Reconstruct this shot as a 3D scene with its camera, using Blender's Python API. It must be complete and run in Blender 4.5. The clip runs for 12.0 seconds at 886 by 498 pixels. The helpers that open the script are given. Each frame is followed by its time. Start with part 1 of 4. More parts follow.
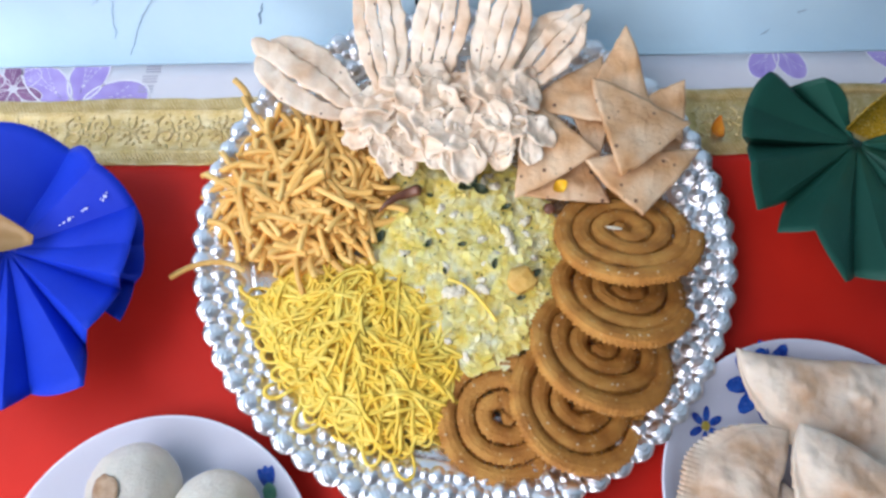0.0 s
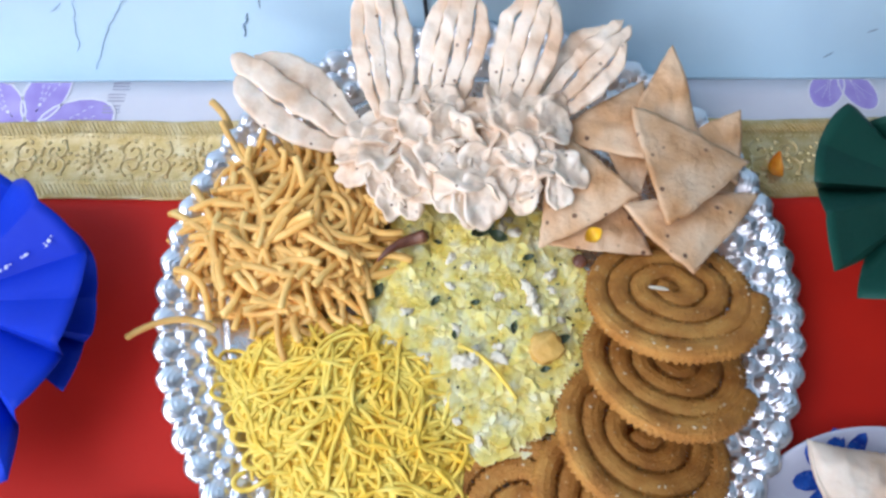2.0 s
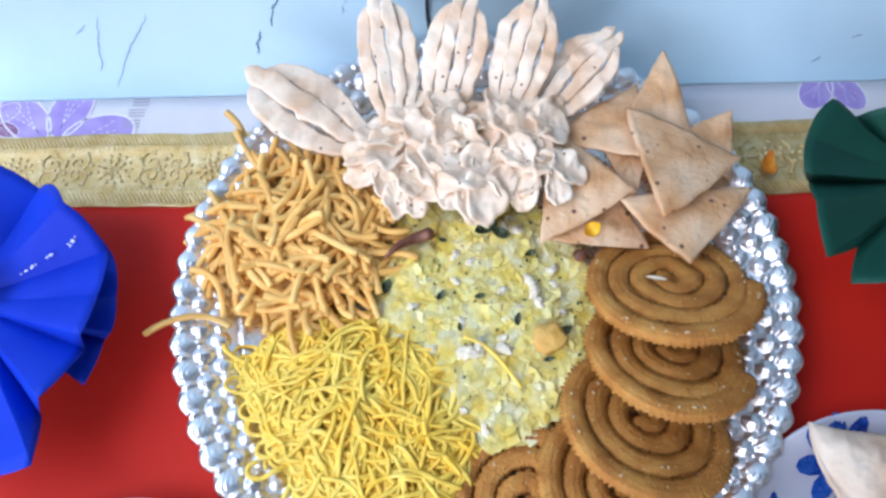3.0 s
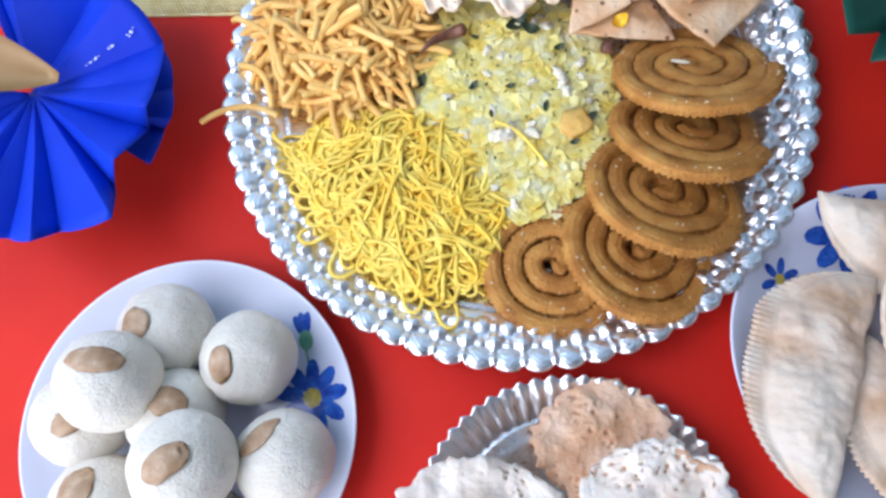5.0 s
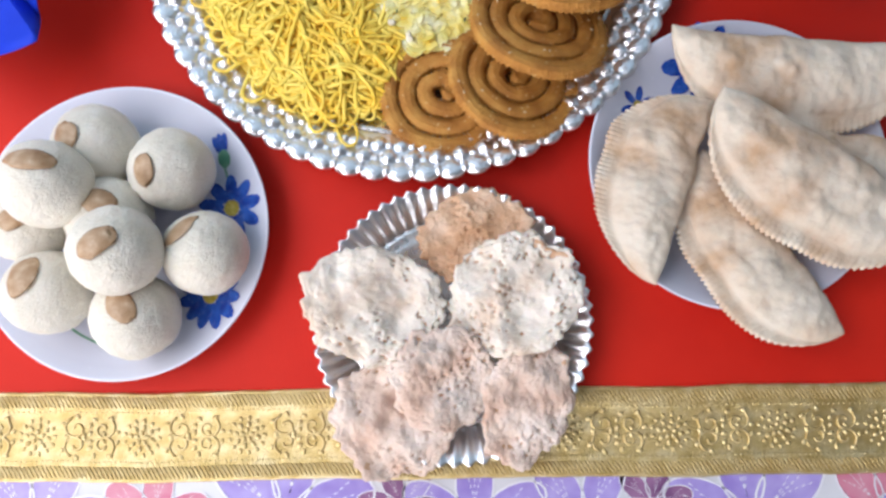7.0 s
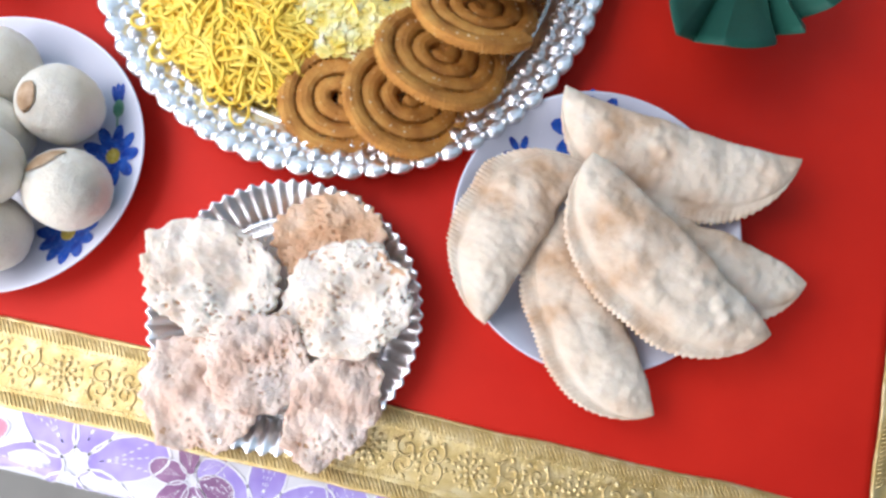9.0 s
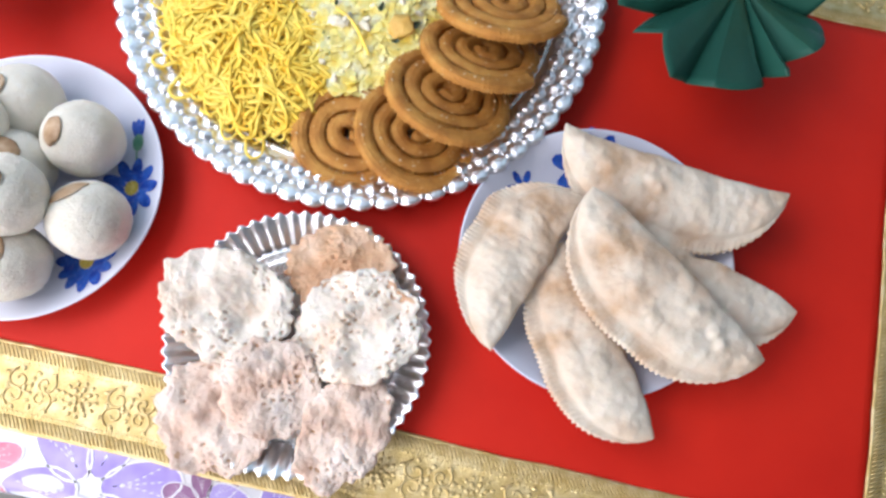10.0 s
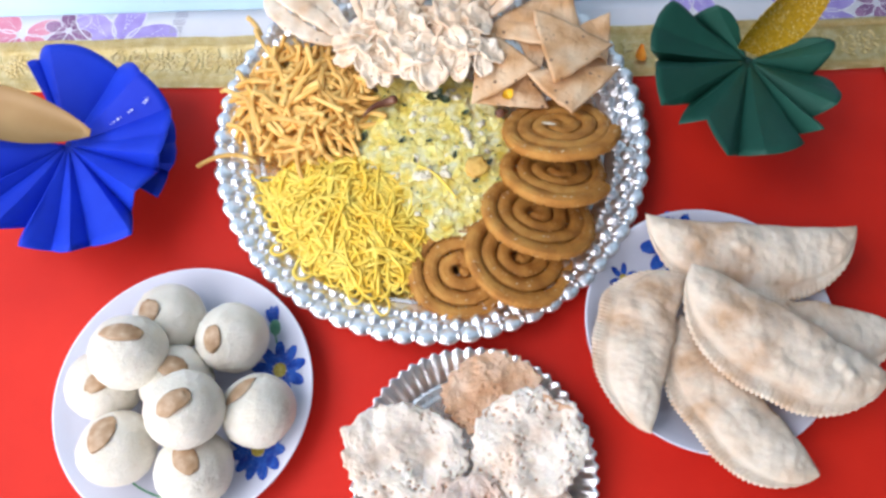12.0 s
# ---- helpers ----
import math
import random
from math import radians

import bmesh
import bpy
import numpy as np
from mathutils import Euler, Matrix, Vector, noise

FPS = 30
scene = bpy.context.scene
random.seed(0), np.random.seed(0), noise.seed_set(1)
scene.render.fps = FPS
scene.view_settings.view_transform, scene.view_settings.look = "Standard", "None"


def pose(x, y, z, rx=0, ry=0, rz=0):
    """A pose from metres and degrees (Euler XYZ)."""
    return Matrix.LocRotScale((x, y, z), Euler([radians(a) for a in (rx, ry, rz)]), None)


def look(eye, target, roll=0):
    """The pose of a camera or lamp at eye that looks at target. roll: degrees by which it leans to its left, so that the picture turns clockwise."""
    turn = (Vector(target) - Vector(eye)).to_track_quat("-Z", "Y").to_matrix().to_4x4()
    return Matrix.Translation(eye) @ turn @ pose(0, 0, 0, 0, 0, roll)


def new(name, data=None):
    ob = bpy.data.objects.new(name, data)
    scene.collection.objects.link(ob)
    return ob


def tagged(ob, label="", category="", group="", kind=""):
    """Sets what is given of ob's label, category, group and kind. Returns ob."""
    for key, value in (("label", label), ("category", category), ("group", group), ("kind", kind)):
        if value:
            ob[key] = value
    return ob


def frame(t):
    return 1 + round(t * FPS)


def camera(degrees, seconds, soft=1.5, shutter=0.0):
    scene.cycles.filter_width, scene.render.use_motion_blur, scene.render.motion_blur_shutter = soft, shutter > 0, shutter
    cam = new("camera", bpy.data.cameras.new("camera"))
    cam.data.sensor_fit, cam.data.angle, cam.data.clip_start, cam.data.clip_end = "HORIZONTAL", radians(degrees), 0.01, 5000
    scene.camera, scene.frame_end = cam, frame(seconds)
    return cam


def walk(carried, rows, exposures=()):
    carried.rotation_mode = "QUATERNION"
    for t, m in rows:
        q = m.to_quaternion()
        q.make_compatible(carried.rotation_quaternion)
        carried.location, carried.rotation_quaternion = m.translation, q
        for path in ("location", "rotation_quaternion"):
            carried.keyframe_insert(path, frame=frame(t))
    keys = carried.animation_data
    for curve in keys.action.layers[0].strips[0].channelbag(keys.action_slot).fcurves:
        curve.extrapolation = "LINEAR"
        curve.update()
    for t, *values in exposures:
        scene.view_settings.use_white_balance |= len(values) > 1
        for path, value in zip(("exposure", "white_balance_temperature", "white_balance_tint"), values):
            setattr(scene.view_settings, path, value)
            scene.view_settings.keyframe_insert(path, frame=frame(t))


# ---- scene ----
cam = camera(68.9, 12.0, soft=2.8)
PATH = [
    (0, (0.0, 0.05, 0.416), (0.026, 0.678, -1.482), 0.9),
    (0.5, (-0.001, 0.078, 0.384), (0.014, 0.686, -1.521), 1.0),
    (1, (-0.001, 0.096, 0.364), (0.014, 0.68, -1.549), 1.2),
    (1.5, (0.0, 0.1, 0.358), (0.013, 0.681, -1.555), 0.7),
    (2, (-0.002, 0.097, 0.361), (0.012, 0.75, -1.529), 0.8),
    (2.5, (0.0, 0.086, 0.366), (0.009, 0.835, -1.488), -0.3),
    (2.7, (0.0, 0.08, 0.366), (-0.002, 0.85, -1.48), -1.4),
    (4.3, (0.006, 0.025, 0.363), (-0.03, 0.634, -1.542), -3.9),
    (4.5, (0.003, 0.015, 0.36), (-0.03, 0.607, -1.551), -3.7),
    (5, (-0.004, -0.009, 0.367), (-0.108, 0.512, -1.561), -12.0),
    (5.5, (-0.016, -0.028, 0.368), (-0.056, 0.431, -1.578), -5.5),
    (6, (-0.017, -0.046, 0.367), (-0.063, 0.305, -1.601), -8.0),
    (6.5, (0.007, -0.061, 0.388), (-0.031, 0.224, -1.591), -8.8),
    (7, (0.042, -0.071, 0.408), (0.02, 0.165, -1.578), -6.2),
    (7.5, (0.078, -0.07, 0.412), (0.049, 0.181, -1.572), -6.7),
    (7.7, (0.086, -0.069, 0.41), (0.055, 0.181, -1.574), -6.1),
    (9.3, (0.143, -0.08, 0.418), (0.106, 0.308, -1.544), 9.1),
    (9.5, (0.144, -0.081, 0.421), (0.115, 0.336, -1.535), 10.9),
    (10, (0.127, -0.085, 0.431), (0.091, 0.36, -1.519), 8.4),
    (10.5, (0.072, -0.075, 0.439), (0.013, 0.351, -1.515), -0.4),
    (11, (0.036, -0.052, 0.446), (0.002, 0.467, -1.485), -2.3),
    (11.5, (0.028, -0.058, 0.457), (0.024, 0.606, -1.43), -1.9),
    (12, (0.025, -0.078, 0.48), (0.03, 0.61, -1.398), -1.3),
]
walk(cam, [(t, look(eye, target, roll)) for t, eye, target, roll in PATH],
     [(0, -0.40, 6150, 10), (1.5, -0.44, 6050, 10), (2.5, -0.38, 5700, 10), (4.5, -0.28, 5850, 10), (5, -0.26, 5750, 10), (7, -0.36, 6500, 10), (9.5, -0.02, 6400, 10), (11, -0.27, 6500, 10), (12, -0.18, 6400, 10)])

# ---- world and light ----
world = bpy.data.worlds.new("world")
scene.world = world
world.use_nodes = True
world.node_tree.nodes["Background"].inputs[0].default_value = (0.75, 0.85, 1.0, 1)
world.node_tree.nodes["Background"].inputs[1].default_value = 0.3


def area_light(name, place, target, length, width, watts, colour):
    data = bpy.data.lights.new(name, "AREA")
    data.shape, data.size, data.size_y, data.energy, data.color = "RECTANGLE", length, width, watts, colour
    ob = new(name, data)
    ob.matrix_world = look(place, target)
    return ob


# unseen lamp, added on the left, the side the shadows point away from
area_light("unseen_lamp", (-0.68, 0.10, 0.84), (0.0, 0.13, 0.0), 1.2, 0.70, 16.0, (1.0, 0.96, 1.0))
# broad unseen lamp, added in front to brighten the wall and fill shadows
area_light("unseen_lamp", (-0.95, -1.60, 0.66), (-0.1, 0.36, 0.05), 2.0, 1.0, 46.0, (0.98, 0.96, 1.0))


# ---- materials ----
def material(name, colours, scale=60.0, rough=0.6, metal=0.0, bump=0.2, bump_scale=300.0, depth=0.001,
             subsurface=0.0, per_object=0.0, per_island=0.0, specks=None, speck_scale=250.0, speck_size=0.12, spec=0.5, coat=0.0):
    """Noise between two or more base colours, finer grain over it, a bump, and an optional sprinkling of specks."""
    mat = bpy.data.materials.new(name)
    mat.use_nodes = True
    nodes, links = mat.node_tree.nodes, mat.node_tree.links
    shader = nodes["Principled BSDF"]
    where = nodes.new("ShaderNodeTexCoord").outputs["Object"]
    large = nodes.new("ShaderNodeTexNoise")
    large.inputs["Scale"].default_value, large.inputs["Detail"].default_value = scale, 6
    links.new(where, large.inputs["Vector"])
    ramp = nodes.new("ShaderNodeValToRGB")
    ramp.color_ramp.elements[0].position, ramp.color_ramp.elements[1].position = 0.32, 0.68
    while len(ramp.color_ramp.elements) < len(colours):
        ramp.color_ramp.elements.new(0.5)
    for n, c in enumerate(colours):
        ramp.color_ramp.elements[n].position = 0.32 + 0.36 * n / max(1, len(colours) - 1)
        ramp.color_ramp.elements[n].color = (*c, 1)
    links.new(large.outputs["Fac"], ramp.inputs["Fac"])
    colour = ramp.outputs["Color"]
    fine = nodes.new("ShaderNodeTexNoise")
    fine.inputs["Scale"].default_value, fine.inputs["Detail"].default_value = bump_scale, 4
    links.new(where, fine.inputs["Vector"])
    if per_object or per_island:
        random_value = nodes.new("ShaderNodeObjectInfo").outputs["Random"] if per_object else nodes.new("ShaderNodeNewGeometry").outputs["Random Per Island"]
        span = nodes.new("ShaderNodeMapRange")
        span.inputs["To Min"].default_value, span.inputs["To Max"].default_value = 1 - (per_object or per_island), 1 + (per_object or per_island)
        links.new(random_value, span.inputs["Value"])
        tone = nodes.new("ShaderNodeHueSaturation")
        links.new(span.outputs["Result"], tone.inputs["Value"])
        links.new(colour, tone.inputs["Color"])
        colour = tone.outputs["Color"]
    if specks:
        cells = nodes.new("ShaderNodeTexVoronoi")
        cells.inputs["Scale"].default_value = speck_scale
        links.new(where, cells.inputs["Vector"])
        near = nodes.new("ShaderNodeMapRange")
        near.inputs["From Min"].default_value, near.inputs["From Max"].default_value = speck_size, speck_size * 1.6
        near.inputs["To Min"].default_value, near.inputs["To Max"].default_value = 1, 0
        links.new(cells.outputs["Distance"], near.inputs["Value"])
        some = nodes.new("ShaderNodeMath")
        some.operation = "MULTIPLY"
        split = nodes.new("ShaderNodeSeparateColor")
        links.new(cells.outputs["Color"], split.inputs["Color"])
        pick = nodes.new("ShaderNodeMath")
        pick.operation, pick.inputs[1].default_value = "GREATER_THAN", 0.55
        links.new(split.outputs[0], pick.inputs[0])
        links.new(near.outputs["Result"], some.inputs[0])
        links.new(pick.outputs[0], some.inputs[1])
        mix = nodes.new("ShaderNodeMix")
        mix.data_type = "RGBA"
        links.new(some.outputs[0], mix.inputs["Factor"])
        links.new(colour, mix.inputs[6])
        mix.inputs[7].default_value = (*specks, 1)
        colour = mix.outputs[2]
    links.new(colour, shader.inputs["Base Color"])
    worn = nodes.new("ShaderNodeMapRange")
    worn.inputs["To Min"].default_value, worn.inputs["To Max"].default_value = max(0.02, rough - 0.12), min(1, rough + 0.12)
    links.new(fine.outputs["Fac"], worn.inputs["Value"])
    links.new(worn.outputs["Result"], shader.inputs["Roughness"])
    shader.inputs["Metallic"].default_value = metal
    if subsurface:
        shader.inputs["Subsurface Weight"].default_value, shader.inputs["Subsurface Scale"].default_value = subsurface, 0.002
        shader.inputs["Subsurface Radius"].default_value = (1.0, 0.75, 0.55)
    shader.inputs["Specular IOR Level"].default_value = spec
    if coat:
        shader.inputs["Coat Weight"].default_value = coat
    if bump:
        relief = nodes.new("ShaderNodeBump")
        relief.inputs["Strength"].default_value, relief.inputs["Distance"].default_value = bump, depth
        links.new(fine.outputs["Fac"], relief.inputs["Height"])
        links.new(relief.outputs["Normal"], shader.inputs["Normal"])
    return mat


def weave(mat, axis, scale, strength):
    """Threads over the bump that a material has."""
    nodes, links = mat.node_tree.nodes, mat.node_tree.links
    threads = nodes.new("ShaderNodeTexWave")
    threads.bands_direction = axis
    threads.inputs["Scale"].default_value, threads.inputs["Distortion"].default_value = scale, 0.6
    links.new(nodes["Texture Coordinate"].outputs["Object"], threads.inputs["Vector"])
    relief = nodes.new("ShaderNodeBump")
    relief.inputs["Strength"].default_value, relief.inputs["Distance"].default_value = strength, 0.0004
    links.new(threads.outputs["Fac"], relief.inputs["Height"])
    links.new(nodes["Bump"].outputs["Normal"], relief.inputs["Normal"])
    links.new(relief.outputs["Normal"], nodes["Principled BSDF"].inputs["Normal"])
    return mat


RED = weave(material("red_satin", [(0.55, 0.012, 0.005), (0.65, 0.020, 0.008)], 9, 0.62, 0, 0.1, 900, 0.0003, spec=0.25), "X", 900, 0.12)
GOLD = weave(material("gold_brocade", [(0.60, 0.43, 0.16), (0.72, 0.56, 0.26), (0.84, 0.71, 0.42)], 90, 0.38, 0.85, 0.7, 1400, 0.0006), "DIAGONAL", 420, 0.4)
GOLD_THREAD = material("gold_thread", [(0.68, 0.51, 0.22), (0.82, 0.68, 0.38)], 200, 0.36, 0.75, 0.6, 2500, 0.0004)
VINYL = material("white_vinyl", [(0.68, 0.68, 0.75), (0.76, 0.76, 0.81)], 20, 0.35, 0, 0.08, 400, 0.0004)
LILAC = material("lilac_print", [(0.30, 0.22, 0.62), (0.48, 0.40, 0.78)], 45, 0.35, 0, 0.05, 500, 0.0003)
MAROON = material("maroon_print", [(0.16, 0.06, 0.17), (0.36, 0.18, 0.34)], 60, 0.35, 0, 0.05, 500, 0.0003)
PALE = material("white_print", [(0.82, 0.80, 0.90), (0.88, 0.88, 0.94)], 60, 0.35, 0, 0.05, 500, 0.0003)
PINK = material("pink_print", [(0.62, 0.16, 0.26), (0.72, 0.32, 0.42)], 60, 0.35, 0, 0.05, 500, 0.0003)
GREY_INK = material("grey_print", [(0.30, 0.30, 0.42), (0.42, 0.42, 0.52)], 60, 0.4, 0, 0.05, 500, 0.0003)
WALL_BLUE = material("blue_wall_paint", [(0.46, 0.66, 0.82), (0.53, 0.73, 0.87), (0.57, 0.77, 0.89)], 7, 0.6, 0, 0.25, 120, 0.0012, spec=0.3)
WALL_FAINT = material("wall_run", [(0.36, 0.52, 0.66), (0.46, 0.62, 0.76)], 90, 0.7, 0, 0.2, 300)
WALL_DARK = material("wall_scratch", [(0.10, 0.18, 0.30), (0.16, 0.26, 0.38)], 90, 0.8, 0, 0.2, 300)
BLACK = material("black_cable", [(0.012, 0.014, 0.02), (0.02, 0.022, 0.03)], 90, 0.5, 0, 0.1, 300)
# pale tone set by how much fill the unseen walls should return
BOUNCE_PAINT = material("bounce_paint", [(0.80, 0.80, 0.81), (0.84, 0.84, 0.84)], 3, 0.8, 0, 0.1, 80)
FLOOR_STONE = material("floor_stone", [(0.34, 0.33, 0.31), (0.44, 0.43, 0.40)], 6, 0.4, 0, 0.1, 60)
TABLE_BLUE = material("table_paint", [(0.68, 0.84, 0.95), (0.74, 0.88, 0.97)], 9, 0.5, 0, 0.1, 120)
WOOD = material("table_wood", [(0.16, 0.08, 0.04), (0.26, 0.14, 0.07)], 18, 0.5, 0, 0.2, 120)
SILVER = material("silver_foil", [(0.86, 0.86, 0.90), (0.95, 0.95, 0.97)], 60, 0.32, 1.0, 0.25, 500, 0.0006)
MIRROR = material("silver_flat", [(0.80, 0.77, 0.76), (0.88, 0.86, 0.86)], 30, 0.28, 1.0, 0.15, 260, 0.0005)
MELAMINE = material("white_melamine", [(0.64, 0.66, 0.79), (0.69, 0.71, 0.82)], 12, 0.22, 0, 0.03, 200, 0.0003, coat=0.3)
PETAL_BLUE = material("blue_print", [(0.012, 0.04, 0.32), (0.04, 0.15, 0.62)], 160, 0.25, 0, 0.03, 300, 0.0003, coat=0.3)
LEAF_GREEN = material("green_print", [(0.08, 0.26, 0.16), (0.20, 0.42, 0.28)], 120, 0.25, 0, 0.03, 300, 0.0003, coat=0.3)
YOLK = material("yellow_print", [(0.40, 0.30, 0.05), (0.62, 0.50, 0.10)], 300, 0.25, 0, 0.03, 300, 0.0003, coat=0.3)
LADDU = material("semolina", [(0.70, 0.66, 0.57), (0.80, 0.76, 0.68)], 60, 0.8, 0, 0.7, 700, 0.0011, subsurface=0.2, specks=(0.58, 0.49, 0.38), speck_scale=420, speck_size=0.10)
NUT = material("roasted_cashew", [(0.29, 0.165, 0.08), (0.41, 0.26, 0.145), (0.54, 0.39, 0.26)], 130, 0.45, 0, 0.5, 400, 0.0009)
CHAKLI = material("fried_chakli", [(0.37, 0.140, 0.018), (0.52, 0.225, 0.038), (0.62, 0.31, 0.065)], 70, 0.6, 0, 0.9, 900, 0.0014, specks=(0.66, 0.43, 0.17), speck_scale=260, speck_size=0.13)
GUJIYA = material("fried_pastry", [(0.53, 0.35, 0.22), (0.64, 0.50, 0.38), (0.69, 0.59, 0.48), (0.72, 0.64, 0.54)], 34, 0.62, 0, 0.5, 230, 0.0014, subsurface=0.3, spec=0.3)
PAPDI = material("fried_cracker", [(0.56, 0.27, 0.095), (0.74, 0.47, 0.26), (0.83, 0.62, 0.41)], 34, 0.5, 0, 0.7, 260, 0.0014, per_object=0.10, specks=(0.18, 0.085, 0.05), speck_scale=135, speck_size=0.14)
DOUGH = material("fried_dough", [(0.70, 0.48, 0.31), (0.84, 0.68, 0.52), (0.90, 0.80, 0.67)], 50, 0.55, 0, 0.6, 260, 0.0010, subsurface=0.12, specks=(0.20, 0.12, 0.08), speck_scale=150, speck_size=0.10)
LACE = material("rice_lace", [(0.70, 0.54, 0.42), (0.79, 0.70, 0.61), (0.83, 0.77, 0.70)], 36, 0.55, 0, 0.5, 900, 0.0008, subsurface=0.45)
LACE_PINK = material("pinkish_rice_lace", [(0.62, 0.40, 0.30), (0.73, 0.57, 0.48), (0.79, 0.69, 0.63)], 34, 0.5, 0, 0.6, 900, 0.0010, subsurface=0.4)
LACE_BROWN = material("browned_rice_lace", [(0.56, 0.29, 0.15), (0.72, 0.45, 0.28), (0.79, 0.58, 0.43)], 42, 0.5, 0, 0.6, 700, 0.0012, subsurface=0.3)
STICK = material("thick_sev", [(0.80, 0.43, 0.09), (0.91, 0.64, 0.22)], 70, 0.5, 0, 0.4, 700, 0.0006, per_object=0.12)
STRAND = material("fine_sev", [(0.94, 0.62, 0.05), (0.97, 0.79, 0.165)], 60, 0.45, 0, 0.3, 900, 0.0005, per_island=0.06)
FLAKE = material("rice_flake", [(0.88, 0.66, 0.12), (0.93, 0.79, 0.27), (0.96, 0.90, 0.56)], 95, 0.42, 0, 0.3, 700, 0.0005, subsurface=0.4, per_island=0.05)
LACE_CORE = material("browned_core", [(0.46, 0.25, 0.14), (0.64, 0.42, 0.28)], 90, 0.7, 0, 0.8, 420, 0.0016)
SEED = material("sesame", [(0.62, 0.46, 0.26), (0.72, 0.58, 0.38)], 200, 0.5, 0, 0.2, 900, 0.0005)
PUFF = material("puffed_rice", [(0.80, 0.73, 0.55), (0.87, 0.82, 0.68)], 200, 0.6, 0, 0.4, 900, 0.0005)
CURRY = material("dark_leaf", [(0.025, 0.04, 0.02), (0.07, 0.10, 0.05)], 150, 0.4, 0, 0.2, 600)
CHILLI = material("dried_chilli", [(0.07, 0.02, 0.012), (0.22, 0.09, 0.05)], 150, 0.35, 0, 0.4, 500)
PEANUT = material("fried_potato", [(0.62, 0.34, 0.06), (0.74, 0.50, 0.14)], 90, 0.5, 0, 0.4, 500)
MARIGOLD = material("marigold", [(0.72, 0.20, 0.01), (0.80, 0.34, 0.01)], 200, 0.5, 0, 0.2, 500)
YELLOW_PETAL = material("yellow_petal", [(0.80, 0.40, 0.01), (0.85, 0.55, 0.02)], 200, 0.5, 0, 0.2, 500)
BLUE_PAPER = material("blue_paper", [(0.005, 0.025, 0.44), (0.010, 0.045, 0.56)], 12, 0.6, 0, 0.06, 500, 0.0003, spec=0.2)
GREEN_PAPER = material("green_paper", [(0.006, 0.055, 0.038), (0.012, 0.085, 0.06)], 12, 0.55, 0, 0.06, 500, 0.0003, spec=0.3)
CARD = material("gold_card", [(0.27, 0.155, 0.05), (0.33, 0.20, 0.07)], 30, 0.45, 0.1, 0.1, 400, 0.0004)
GLITTER = material("gold_glitter", [(0.50, 0.27, 0.005), (0.80, 0.50, 0.02)], 700, 0.3, 0.6, 1.0, 1500, 0.0018, specks=(1.0, 0.88, 0.40), speck_scale=520, speck_size=0.25)
GLUE = material("dried_glue", [(0.5, 0.55, 0.8), (0.7, 0.75, 0.9)], 90, 0.2, 0, 0.2, 500)


# ---- building helpers ----
def shaped(name, verts, faces, mat, parent=None, label="", smooth=True):
    data = bpy.data.meshes.new(name)
    data.from_pydata([tuple(v) for v in verts], [], faces)
    data.materials.append(mat)
    data.polygons.foreach_set("use_smooth", [smooth] * len(data.polygons))
    data.update()
    ob = new(name, data)
    if parent is not None:
        ob.parent = parent
    return tagged(ob, label)


def part(name, bm, mat, parent=None, label="", smooth=True):
    data = bpy.data.meshes.new(name)
    bm.normal_update()
    bm.to_mesh(data)
    bm.free()
    data.materials.append(mat)
    data.polygons.foreach_set("use_smooth", [smooth] * len(data.polygons))
    ob = new(name, data)
    if parent is not None:
        ob.parent = parent
    return tagged(ob, label)


def thing(name, m, label, category, group="", kind=""):
    ob = new(name)
    ob.empty_display_size = 0.02
    ob.matrix_world = m
    return tagged(ob, label, category, group, kind)


def box(lo, hi, bevel=0.0):
    bm = bmesh.new()
    bmesh.ops.create_cube(bm, size=1)
    for v in bm.verts:
        v.co = Vector([lo[n] + (hi[n] - lo[n]) * (v.co[n] + 0.5) for n in range(3)])
    if bevel:
        bmesh.ops.bevel(bm, geom=bm.edges[:], offset=bevel, segments=2, affect="EDGES")
    return bm


def lathe(profile, steps, ripple=None):
    """Turns (r, z) points round the z axis into a closed skin; ripple(r, z, angle, n) may shift each point."""
    verts, faces = [], []
    rows = len(profile)
    for i in range(steps):
        a = 2 * math.pi * i / steps
        for n, (r, z) in enumerate(profile):
            if ripple:
                r, z = ripple(r, z, a, n)
            verts.append((r * math.cos(a), r * math.sin(a), z))
    for i in range(steps):
        j = (i + 1) % steps
        for n in range(rows - 1):
            faces.append((i * rows + n, j * rows + n, j * rows + n + 1, i * rows + n + 1))
    return verts, faces


def tube(points, radius, sides=6, taper=0.85):
    """A round strand along points, closed and narrowed at its ends."""
    verts, faces = [], []
    count = len(points)
    for n, p in enumerate(points):
        way = (points[min(n + 1, count - 1)] - points[max(n - 1, 0)]).normalized()
        side = way.cross(Vector((0.13, 0.21, 0.97))).normalized()
        up = side.cross(way)
        r = radius(n / (count - 1)) if callable(radius) else radius * (taper if n in (0, count - 1) else 1)
        for k in range(sides):
            a = 2 * math.pi * k / sides
            verts.append(p + side * (r * math.cos(a)) + up * (r * math.sin(a)))
    for n in range(count - 1):
        for k in range(sides):
            m = (k + 1) % sides
            faces.append((n * sides + k, n * sides + m, n * sides + sides + m, n * sides + sides + k))
    faces.append(tuple(range(sides))[::-1])
    faces.append(tuple(range((count - 1) * sides, count * sides)))
    return verts, faces


class Pile:
    """Many small pieces joined into one skin."""

    def __init__(self):
        self.verts, self.faces = [], []

    def add(self, verts, faces, m=None):
        base = len(self.verts)
        self.verts += [m @ Vector(v) for v in verts] if m else list(verts)
        self.faces += [tuple(i + base for i in f) for f in faces]


